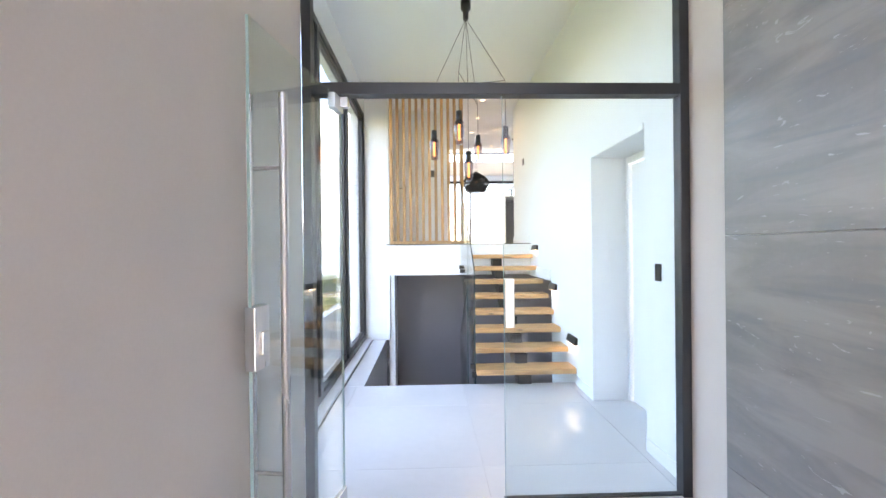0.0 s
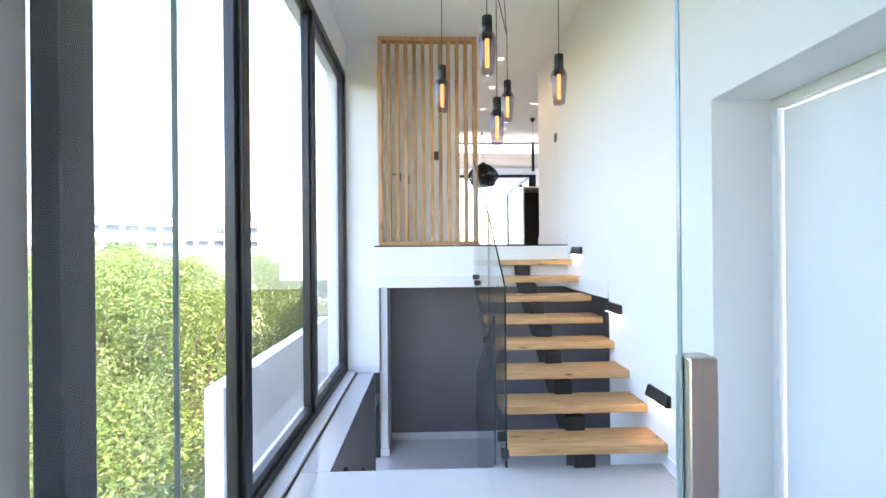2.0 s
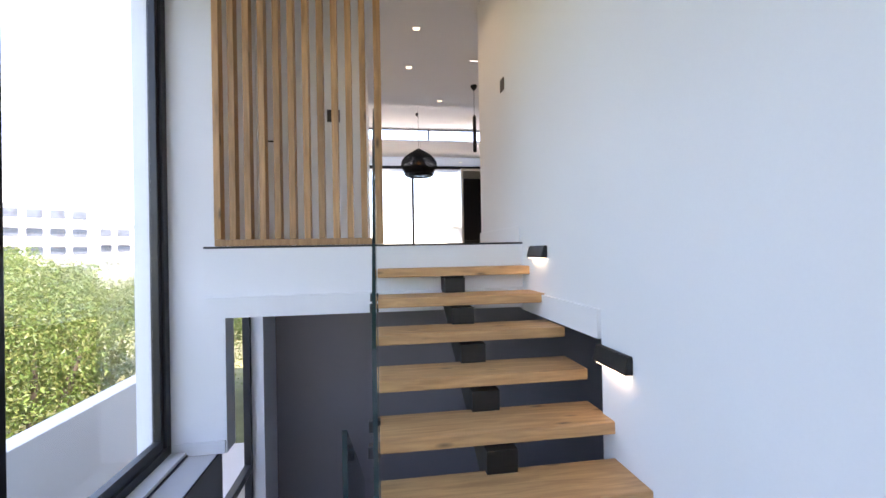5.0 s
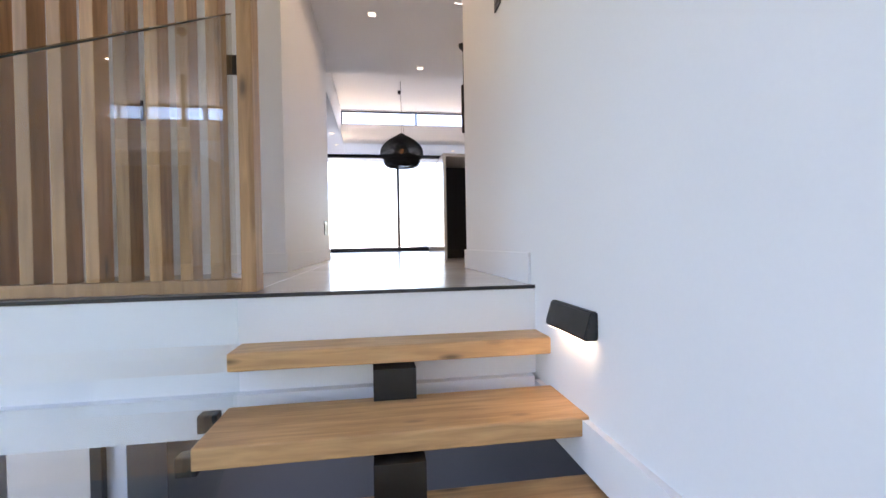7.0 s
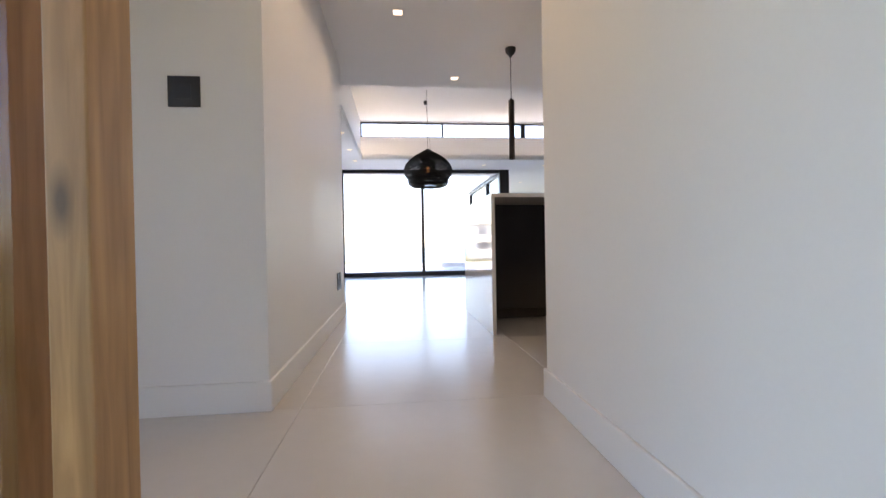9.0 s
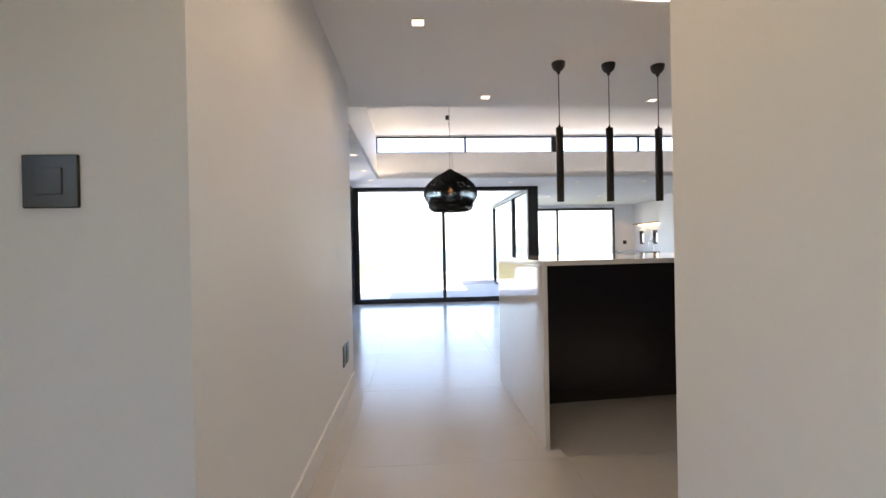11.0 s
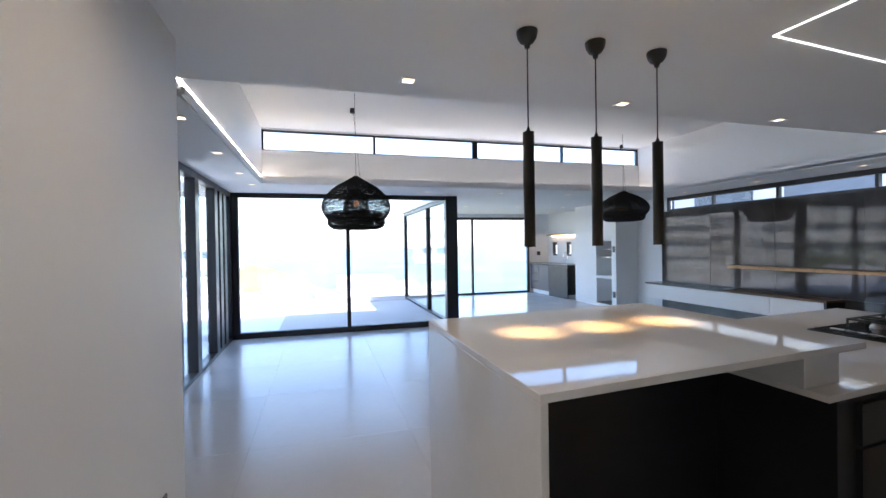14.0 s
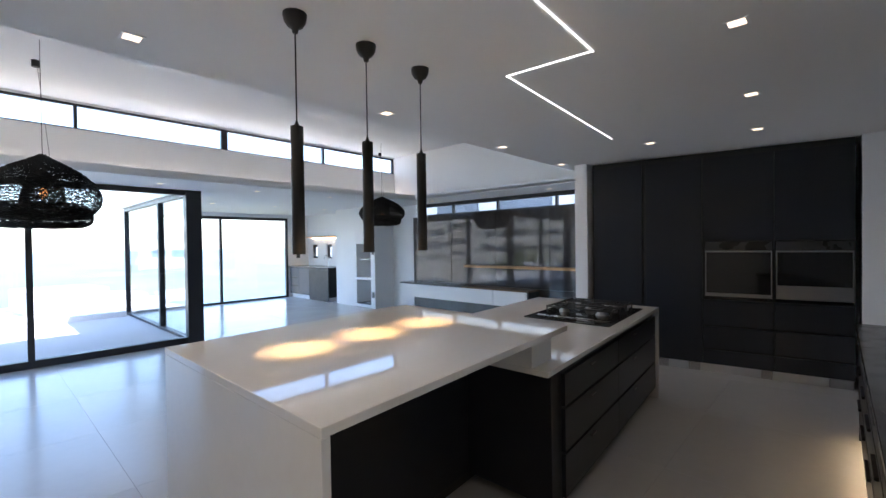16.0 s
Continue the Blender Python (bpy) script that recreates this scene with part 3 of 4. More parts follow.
def clerestory():
    e = empty("window_3", 3.7, 18.0, 4.77, "long narrow clerestory window with a black frame", "window")
    e["kind"] = "structure"
    pin = e.matrix_world.inverted()
    f = [(.08, 7.45, 17.97, 18.03, 4.765, 4.785), (.08, 7.45, 17.97, 18.03, 5.075, 5.105), (.08, .11, 17.97, 18.03, 4.785, 5.075), (7.42, 7.45, 17.97, 18.03, 4.785, 5.075)]
    xs = (1.92, 3.8, 5.65)
    f += [(x - k, x + k, 17.965, 18.03, 4.785, 5.075) for x, k in zip(xs, (.02, .05, .02))]
    o = boxes("frame", BLACK, *f, bevel=.003)
    o.parent, o.matrix_parent_inverse = e, pin
    for a, b in zip((.11,) + xs, xs + (7.42,)):
        o = pane("pane", GLASS, (a + .02, b - .02, 17.995, 18.003, 4.785, 5.075))
        o.parent, o.matrix_parent_inverse = e, pin
clerestory()


def glazing(name, label, axis, at, a, b, z0, z1, stiles, k=.04, d=.05, ends=.06, base=.05):
    """A framed glass wall along x (axis 'y' fixed) or along y (axis 'x' fixed)."""
    c = (a + b) / 2
    e = empty(name, at if axis == "x" else c, c if axis == "x" else at, z0, label, "window")
    e["kind"] = "structure"
    pin = e.matrix_world.inverted()
    def q(u0, u1, v0, v1, dd=d):
        return (at - dd, at + dd, u0, u1, v0, v1) if axis == "x" else (u0, u1, at - dd, at + dd, v0, v1)
    cuts = [(a, a + ends)] + [(s - k, s + k) for s in stiles] + [(b - ends, b)]
    f = [q(a, b, z0, z0 + base), q(a, b, z1 - .08, z1)] + [q(u, v, z0 + base, z1 - .08) for u, v in cuts]
    o = boxes("frame", BLACK, *f, bevel=.004)
    o.parent, o.matrix_parent_inverse = e, pin
    for (_, u), (v, _) in zip(cuts, cuts[1:]):
        o = pane("pane", GLASS, q(u, v, z0 + base, z1 - .08, .005))
        o.parent, o.matrix_parent_inverse = e, pin
    return e


glazing("door_3", "wide black-framed sliding glass doors, closed, facing the terrace", "y", 18.34, -.52, 3.52, U, 4.1, (1.46,), k=.034, ends=.17, base=.1)
struct("post_corner", BLACK, (3.3, 3.53, 18.27, 18.42, U, 4.1), bevel=.006)
glazing("window_4", "black-framed glass return wall beside the terrace", "x", 3.4, 18.42, 22.85, U, 4.1, (20.1,), k=.05)
glazing("window_5", "large black-framed window towards the sea", "y", 22.9, 3.4, 7.42, U, 4.0, (5.5,), k=.03)
glazing("window_6", "black-framed folding glass doors on the terrace side", "x", -.52, 15.4, 18.29, U, 4.1, (15.52, 16.25, 17.25, 17.55, 17.85), k=.09, d=.06, ends=.1)
glazing("window_7", "high strip window above the dark stone wall", "x", 8.17, 13.15, 17.9, 3.8, 4.1, (14.3, 15.6, 16.8), k=.02, d=.04, ends=.03)
for a, b in ((21.52, 21.8), (22.3, 22.6)):
    glazing("window_8", "small black-framed window over the bar counter", "x", 8.17, a, b, 2.78, 3.2, (), k=.02, d=.04, ends=.04)


def downlight():
    e = empty("downlight", 0, 0, 0, "small square recessed downlight, lit", "ceiling light", "recessed ceiling downlights")
    boxes("trim", WHITE, (-.05, .05, -.05, -.036, -.004, 0), (-.05, .05, .036, .05, -.004, 0), (-.05, -.036, -.036, .036, -.004, 0), (.036, .05, -.036, .036, -.004, 0), parent=e)
    boxes("lens", DOWN, (-.036, .036, -.036, .036, -.003, -.001), parent=e)
    return e


first = downlight()
spots = [(.87, 9.6, CEIL), (.9, 10.66, CEIL), (.89, 11.75, CEIL), (1.53, 13.08, CEIL), (3.2, 13.15, CEIL), (4.86, 13.2, CEIL), (6.3, 13.25, CEIL), (3.46, 10.89, CEIL), (4.74, 10.99, CEIL), (5.97, 11.09, CEIL), (5.85, 12.0, CEIL)]
spots += [(.02, y, 4.1) for y in (13.85, 15.04, 16.23, 17.25)] + [(x, 17.7, 4.1) for x in (1.4, 2.8, 4.2, 5.6, 7.0)] + [(7.7, y, 4.1) for y in (14.2, 15.6, 17.0)] + [(x, 20.3, 4.1) for x in (4.4, 5.8, 7.1)]
first.matrix_world = pose(*spots[0])
for s in spots[1:]:
    copy_thing(first, pose(*s))
beam = bpy.data.lights.new("downlight_beam", "SPOT")
beam.energy, beam.color, beam.spot_size, beam.spot_blend, beam.shadow_soft_size = 4, (1, .76, .48), radians(165), 1, .035
for s in spots[:6]:
    new("downlight_beam", beam).matrix_world = look((s[0], s[1], s[2] - .006), (s[0], s[1], 0))
dim = beam.copy()
dim.energy = .4
for s in spots[6:11]:
    new("downlight_beam", dim).matrix_world = look((s[0], s[1], s[2] - .006), (s[0], s[1], 0))


def zigzag():
    pts = [(5.35, 12.215), (3.237, 12.043), (3.269, 11.513), (1.72, 11.44)]
    bm = bmesh.new()
    for (x0, y0), (x1, y1) in zip(pts, pts[1:]):
        d = Vector((x1 - x0, y1 - y0, 0))
        v = bmesh.ops.create_cube(bm, size=1)["verts"]
        m = Matrix.Translation(((x0 + x1) / 2, (y0 + y1) / 2, CEIL - .003)) @ Matrix.Rotation(math.atan2(d.y, d.x), 4, "Z") @ Matrix.Diagonal((d.length + .008, .008, .006, 1))
        bmesh.ops.transform(bm, matrix=m, verts=v)
    tagged(new("strip_light", mesh_from(bm, "strip_light", LEDW)), "zigzag white light strip set flush in the ceiling", "strip light")
zigzag()


# ---------------------------------------------------------------- kitchen
def tube_pendant(x, y):
    e = empty("pendant_lamp", x, y, CEIL, "slim black tube pendant over the island, lit", "pendant lamp", "tube pendants over the island")
    pin = e.matrix_world.inverted()
    for o in (lathe("canopy", BLACKM, [(.052, 0), (.052, -.012), (.047, -.035), (.034, -.056), (.016, -.066), (.012, -.085), (.001, -.085)], (x, y, CEIL), 24),
              cyls("cord", BLACKM, ((x, y, 3.72), (x, y, CEIL - .08), .0035), n=8),
              lathe("tube", TUBE, [(.003, .6), (.008, .585), (.012, .575), (.028, .57), (.028, 0), (.022, 0), (.022, .05)], (x, y, 3.145), 24),
              lathe("lens", WARM, [(.022, .02), (.001, .02)], (x, y, 3.145), 16)):
        o.parent, o.matrix_parent_inverse = e, pin
    s = new("lamp", bpy.data.lights.new("lamp", "SPOT"))
    s.data.energy, s.data.color, s.data.spot_size, s.data.spot_blend, s.data.shadow_soft_size = 4.6, (1, .56, .2), radians(58), 1, .03
    s.matrix_world = look((x, y, 3.14), (x, y, 2.0))
    s.parent, s.matrix_parent_inverse = e, pin


for p in ((1.974, 12.317), (2.378, 12.334), (2.786, 12.352)):
    tube_pendant(*p)

SHEAR = Matrix(((1, 0, 0, 0), (.0855, 1, 0, -.0855 * 1.58), (0, 0, 1, 0), (0, 0, 0, 1)))


def island():
    e = empty("kitchen_island", 1.6, 12.2, U, "white quartz island with a raised bar and charcoal drawers", "kitchen island")
    pin = e.matrix_world.inverted()
    def part(nm, m, *bs, bevel=.003):
        o = boxes(nm, m, *bs, bevel=bevel)
        o.data.transform(SHEAR)
        o.parent, o.matrix_parent_inverse = e, pin
    part("bar_top", QUARTZ, (1.578, 3.21, 11.507, 12.84, 2.69, 2.72))
    part("side_panel", QUARTZ, (1.578, 1.608, 11.507, 12.84, U, 2.69))
    part("bar_body", DARKC, (1.608, 3.1, 12.15, 12.82, U + .1, 2.69))
    part("plinth", BLACKM, (1.608, 5.5, 12.2, 12.78, U, U + .1), (3.28, 5.5, 11.62, 12.2, U, U + .1))
    part("riser", QUARTZ, (2.95, 3.195, 11.6, 12.82, 2.52, 2.69))
    part("counter", QUARTZ, (2.95, 5.575, 11.507, 12.86, 2.49, 2.52))
    part("end_panel", QUARTZ, (5.545, 5.575, 11.507, 12.86, U, 2.49))
    part("drawer_carcass", DARKC, (3.1, 5.545, 11.56, 12.82, U + .1, 2.49))
    for x0, x1 in ((3.235, 4.28), (4.285, 5.54)):
        for z0, z1 in ((U + .105, 1.98), (1.99, 2.24), (2.25, 2.44)):
            part("drawer", DARKC, (x0, x1, 11.535, 11.56, z0, z1 - .006), bevel=.001)
            part("handle", STEELD, (x0 + .42, x0 + .5, 11.525, 11.536, z1 - .05, z1 - .04), bevel=.001)
island()


def hob():
    e = empty("gas_hob", 4.8, 12.27, 2.524, "black glass gas hob with cast-iron grates on the counter", "hob")
    pin = e.matrix_world.inverted()
    def part(o):
        o.data.transform(SHEAR)
        o.parent, o.matrix_parent_inverse = e, pin
    part(boxes("glass_top", HOBG, (4.27, 5.32, 11.6, 12.36, 2.521, 2.531), bevel=.003))
    part(boxes("downdraft", STEEL, (4.42, 4.45, 11.64, 12.3, 2.5312, 2.5352), bevel=.001))
    bars = []
    for cx, cy, r in ((4.72, 11.8, .06), (4.72, 12.16, .05), (4.95, 11.98, .07), (5.14, 11.8, .045), (5.14, 12.16, .055)):
        part(cyls("burner", STEELD, ((cx, cy, 2.531), (cx, cy, 2.548), r, r * .9), ((cx, cy, 2.548), (cx, cy, 2.566), r * .75, r * .7)))
        bars += [(cx - .1, cx + .1, cy - .006, cy + .006, 2.578, 2.592), (cx - .006, cx + .006, cy - .1, cy + .1, 2.578, 2.592)]
    for x0, x1 in ((4.6, 4.83), (4.84, 5.05), (5.06, 5.26)):
        bars += [(x0, x1, 11.68, 11.692, 2.578, 2.592), (x0, x1, 12.28, 12.292, 2.578, 2.592), (x0, x0 + .012, 11.692, 12.28, 2.578, 2.592), (x1 - .012, x1, 11.692, 12.28, 2.578, 2.592)]
        bars += [(x, x + .012, y, y + .012, 2.531, 2.578) for x in (x0, x1 - .012) for y in (11.68, 12.28)]
    knobs = [((5.285, 11.74 + .1 * i, 2.531), (5.285, 11.74 + .1 * i, 2.556), .02, .017) for i in range(5)]
    part(boxes("grate", BLACKM, *bars, bevel=.002))
    for k in knobs:
        part(cyls("knob", STEEL, k))
hob()


def tall_cabinets():
    e = empty("tall_cabinet", 7.0, 10.4, U, "charcoal floor-to-ceiling cabinet wall with two built-in ovens", "cabinet")
    ang = math.degrees(math.atan2(.38, 2.58))
    boxes("carcass", BLACKM, (.025, .6, 0, 2.6, .1, CEIL - U - .01), parent=e)
    boxes("plinth", STEEL, (.04, .1, .01, 2.6, 0, .1), parent=e)
    for u0, u1 in ((.005, .655), (.665, 1.325)):
        for z0, z1 in ((.105, .27), (.29, .545), (.565, .86), (1.555, 2.52)):
            boxes("door", DARKC, (0, .022, u0, u1, z0, z1), bevel=.002, parent=e)
    for u0, u1 in ((1.335, 1.94), (1.985, 2.595)):
        boxes("door", DARKC, (0, .022, u0, u1, .105, 2.52), bevel=.002, parent=e)
    e.matrix_world = pose(7.0, 10.4, U, 0, 0, ang)
    for k in (0, 1):
        y0 = .01 + .66 * k
        o = empty("oven", 0, 0, 0, "built-in black glass oven with a steel frame", "oven", "built-in ovens")
        z0, z1 = .875, 1.54
        boxes("front", HOBG, (-.012, .02, y0, y0 + .64, z0, z1), bevel=.003, parent=o)
        edge = [(z1 - .125, z1 - .105, y0 + .006, y0 + .634), (z0 + .03, z0 + .03 + (.15 if k == 0 else .04), y0 + .006, y0 + .634)]
        bs = [(-.016, -.0125, a, b, c, d) for c, d, a, b in edge]
        bs += [(-.016, -.0125, y0 + .006, y0 + .018, z0 + .03 + (.15 if k == 0 else .04), z1 - .125), (-.016, -.0125, y0 + .622, y0 + .634, z0 + .03 + (.15 if k == 0 else .04), z1 - .125)]
        boxes("frame", STEELD, *bs, parent=o)
        boxes("control_panel", PLAST, (-.0165, -.0125, y0 + .006, y0 + .634, z1 - .1, z1 - .006), bevel=.001, parent=o)
        o.matrix_world = pose(7.0, 10.4, U, 0, 0, ang)
tall_cabinets()


def back_counter():
    e = empty("base_cabinet", 4.1, 10.1, U, "charcoal base cabinets with a dark stone top along the back wall", "cabinet")
    pin = e.matrix_world.inverted()
    os = [boxes("counter", BLKTOP, (2.6, 5.6, 9.862, 10.44, 2.49, 2.52), bevel=.003), boxes("carcass", DARKC, (2.62, 5.58, 9.862, 10.4, U + .12, 2.49)), boxes("plinth", BLACKM, (2.66, 5.54, 9.87, 10.34, U, U + .12)),
          boxes("end_panel", DARKC, (5.56, 5.585, 9.87, 10.42, U, 2.488)), boxes("strip_light", WARM, (2.7, 5.5, 10.36, 10.372, U + .112, U + .118))]
    for i in range(5):
        for z0, z1 in ((U + .13, 2.0), (2.02, 2.25), (2.27, 2.47)):
            os.append(boxes("drawer", DARKC, (2.63 + .586 * i, 3.205 + .586 * i, 10.401, 10.42, z0, z1), bevel=.002))
            os.append(boxes("handle", BLACKM, (2.8 + .586 * i, 3.05 + .586 * i, 10.42, 10.435, z1 - .03, z1 - .015)))
    for o in os:
        o.parent, o.matrix_parent_inverse = e, pin
back_counter()


# ---------------------------------------------------------------- living room
def woven_shade(name, prof, c, n, jit, thick):
    """Rattan net: loops and slanting strands over a turned profile."""
    bm = bmesh.new()
    rng = random.Random(len(prof) + n)
    rings = []
    for j, (r, z) in enumerate(prof):
        rings.append([bm.verts.new((r * math.cos(a), r * math.sin(a), z + rng.uniform(-jit, jit))) for a in [2 * math.pi * (i + .5 * (j % 2)) / n for i in range(n)]])
    for j, (a, b) in enumerate(zip(rings, rings[1:])):
        for i in range(n):
            k = i if j % 2 else (i - 1) % n
            bm.faces.new((a[i], a[(i + 1) % n], b[i if not j % 2 else (i + 1) % n]))
            bm.faces.new((b[i], b[(i + 1) % n], a[(i + 1) % n]))
    me = mesh_from(bm, name, WICK)
    o = new(name, me)
    md = o.modifiers.new("net", "WIREFRAME")
    md.thickness, md.use_replace, md.use_even_offset = thick, True, False
    return o


def fine(prof, n):
    out = []
    for i in range(n + 1):
        t = i / n * (len(prof) - 1)
        k = min(int(t), len(prof) - 2)
        p0, p1, p2, p3 = prof[max(k - 1, 0)], prof[k], prof[k + 1], prof[min(k + 2, len(prof) - 1)]
        u = t - k
        out.append(tuple(.5 * (2 * b + (c - a) * u + (2 * a - 5 * b + 4 * c - d) * u * u + (3 * b - a - 3 * c + d) * u ** 3) for a, b, c, d in zip(p0, p1, p2, p3)))
    return out


def rattan_pendant(x, y, ztop, q=1.0):
    e = empty("pendant_lamp", x, y, ztop, "large black woven rattan pendant with a warm bulb", "pendant lamp", "rattan pendants")
    outer = [(.02, .66), (.1, .61), (.24, .53), (.37, .42), (.43, .3), (.42, .2), (.35, .1), (.3, .07)]
    inner = [(.3, .2), (.36, .1), (.34, .02), (.25, -.01), (.19, .1), (.16, .25), (.12, .4), (.05, .5)]
    outer, inner = [(r, z * q) for r, z in outer], [(r, z * q) for r, z in inner]
    for o in (woven_shade("shade", fine(outer, 58), (0, 0, 0), 46, .006, .0105), woven_shade("inner_shade", fine(inner, 50), (0, 0, 0), 40, .006, .0115)):
        o.parent = e
        o.location = (0, 0, -.66 * q)
    lathe("bulb", FILA, [(.001, -.3), (.025, -.32), (.03, -.36), (.02, -.4), (.001, -.41)], (0, 0, 0), 14, parent=e)
    cyls("cord", BLACKM, ((0, 0, -.3), (0, 0, 5.2 - ztop), .003), ((.05, .0, 0), (-.02, .0, 4.9 - ztop), .002), parent=e, n=6)
    cyls("cord_grip", BLACKM, ((-.03, 0, 4.87 - ztop), (-.03, 0, 4.93 - ztop), .03), parent=e)
    e.matrix_world = pose(x, y, ztop)


rattan_pendant(1.43, 16.0, 4.06)
rattan_pendant(6.3, 17.0, 4.09, .8)


def tv_wall():
    e = empty("feature_wall", 8.08, 16, U, "polished dark stone feature wall of large slabs", "wall panel")
    pin = e.matrix_world.inverted()
    for i in range(4):
        a = 13.2 + 1.197 * i
        for z0, z1 in ((U, 2.3), (2.304, 3.8)):
            o = boxes("slab", TVSTONE, (8.06, 8.098, a, a + 1.193, z0, z1), bevel=.001)
            o.parent, o.matrix_parent_inverse = e, pin
    e2 = empty("wall_bench", 7.9, 16.3, 2, "floating white media bench with a black and dark oak top", "media unit")
    pin = e2.matrix_world.inverted()
    for o in (boxes("body", WHITE, (7.7, 8.058, 14.66, 18.02, 1.98, 2.27), bevel=.003), boxes("top", WALNUT, (7.68, 8.058, 14.62, 16.2, 2.272, 2.302), bevel=.003), boxes("top", BLKTOP, (7.68, 8.058, 16.203, 18.06, 2.272, 2.302), bevel=.003),
              boxes("end_panel", BLACKM, (7.69, 8.058, 14.625, 14.658, 1.96, 2.27)), boxes("drawer", WHITE, (7.688, 7.698, 14.68, 15.4, 1.99, 2.262), (7.688, 7.698, 15.41, 18.01, 1.99, 2.262), bevel=.002)):
        o.parent, o.matrix_parent_inverse = e2, pin
    tagged(boxes("wall_shelf", OAK, (7.86, 8.058, 13.3, 16.27, 2.68, 2.725), bevel=.004), "long oak shelf fixed to the dark stone wall", "shelf")
    p = plate(8.06, 15.9, 3.15, .22, .1, "-x", "black socket plate on the dark stone wall", 1)
tv_wall()


def braai():
    e = empty("fireplace", 7.8, 19.6, U, "white plastered fireplace stack with a shelved niche", "fireplace")
    pin = e.matrix_world.inverted()
    bs = [(7.5, 8.098, 19.5, 20.4, U, 4.1), (7.5, 8.098, 18.76, 18.92, U, 4.1), (7.5, 8.098, 18.92, 19.5, 3.2, 4.1), (7.5, 8.098, 18.92, 19.5, 2.3, 2.36), (7.95, 8.098, 18.92, 19.5, U, 2.3), (7.95, 8.098, 18.92, 19.5, 2.36, 3.2), (7.5, 8.098, 18.92, 19.5, U, U + .08)]
    for nm, m, b in (("stack", WHITE, bs), ("grill", STEEL, [(7.6, 7.94, 18.94, 19.48, 2.8, 2.82), (7.6, 7.94, 18.94, 19.48, 2.99, 3.0)]), ("hearth", BLKTOP, [(7.49, 7.94, 18.93, 19.49, U + .08, U + .1)])):
        o = boxes(nm, m, *b, bevel=.003)
        o.parent, o.matrix_parent_inverse = e, pin
    plate(7.5, 18.83, 3.0, .09, .14, "-x", "black switch on the white stack")
    plate(7.5, 18.83, 1.95, .09, .14, "-x", "black socket on the white stack")
    e = empty("bar_cabinet", 7.75, 21.8, U, "slate-blue bar cabinet with a dark top and white plinth", "cabinet")
    pin = e.matrix_world.inverted()
    os = [boxes("counter", BLKTOP, (7.43, 8.098, 20.68, 22.84, 2.52, 2.56), bevel=.003), boxes("carcass", BLACKM, (7.47, 8.098, 20.7, 22.83, U + .12, 2.52)), boxes("plinth", WHITE, (7.52, 8.05, 20.75, 22.8, U, U + .12))]
    for z0, z1 in ((1.75, 2.0), (2.01, 2.25), (2.26, 2.5)):
        os += [boxes("drawer", SLATE, (7.452, 7.47, 22.31, 22.81, z0, z1), bevel=.002)]
    for z in (2.2, 1.96):
        os += [boxes("handle", BLACKM, (7.44, 7.452, 22.4, 22.72, z, z + .03))]
    os += [boxes("door", SLATE, (7.452, 7.47, 21.72, 22.3, 1.75, 2.5), bevel=.002), boxes("appliance_door", BLACKM, (7.45, 7.47, 20.72, 21.71, U + .01, 2.5), bevel=.002)]
    for o in os:
        o.parent, o.matrix_parent_inverse = e, pin
    t = empty("tap", 7.9, 21.4, 2.56, "steel swan-neck tap on the bar counter", "tap")
    bm = bmesh.new()
    prev = Vector((0, 0, 0))
    path = [Vector((0, 0, .25))] + [Vector((-.07 + .07 * math.cos(a), 0, .25 + .07 * math.sin(a))) for a in [math.pi * i / 8 for i in range(1, 9)]] + [Vector((-.14, 0, .2))]
    for p in path:
        add_cyl(bm, prev, p, .011, n=10)
        prev = p
    o = new("spout", mesh_from(bm, "spout", STEEL))
    o.parent = t
    t.matrix_world = pose(7.9, 21.4, 2.56)
    s = empty("lit_shelf", 8.0, 21.6, 3.4, "oak wall shelf with a warm light strip", "shelf")
    pin = s.matrix_world.inverted()
    for o in (boxes("board", OAK, (7.9, 8.098, 20.5, 22.6, 3.4, 3.44), bevel=.003), boxes("strip_light", WARM, (8.06, 8.075, 20.55, 22.55, 3.39, 3.3995))):
        o.parent, o.matrix_parent_inverse = s, pin
    plate(7.75, 22.85, 2.85, .12, .12, "-y", "black socket plate above the bar counter")
braai()


# ---------------------------------------------------------------- outside
def height(x, y):
    h = -3.2
    if y > 26:
        h -= min(30, .16 * (y - 26))
    d = math.hypot(x, y - 8)
    if x < -25:
        h += min(6, .05 * (-25 - x)) * (1 if y < 90 else max(0, 1 - (y - 90) / 80))
    if d > 30:
        h += 2.5 * noise.noise(Vector((x * .02, y * .02, 0)))
    if y > 26:
        h += 16.5 * math.exp(-((x + 16) / 26) ** 2 - ((y - 112) / 40) ** 2)
    return h


def terrain():
    n, bm = 90, bmesh.new()
    g = [(-1 if k < 0 else 1) * (abs(k) ** 2.6) * 2500 for k in [-1 + 2 * i / n for i in range(n + 1)]]
    vs = [[bm.verts.new((x, y + 8, height(x, y + 8))) for y in g] for x in g]
    for i in range(n):
        for j in range(n):
            bm.faces.new((vs[i][j], vs[i + 1][j], vs[i + 1][j + 1], vs[i][j + 1]))
    tagged(new("ground", mesh_from(bm, "ground", SAND, True)), "sandy scrub ground falling to the sea", kind="structure")
    struct("sea", SEA, (-4000, 4000, 170, 4900, -31.5, -27))
terrain()
struct("terrace", PAVE, (-4.2, 3.34, 18.4, 22.7, U - .35, U - .02), (-4.2, -.58, 14.8, 18.4, U - .35, U - .02))
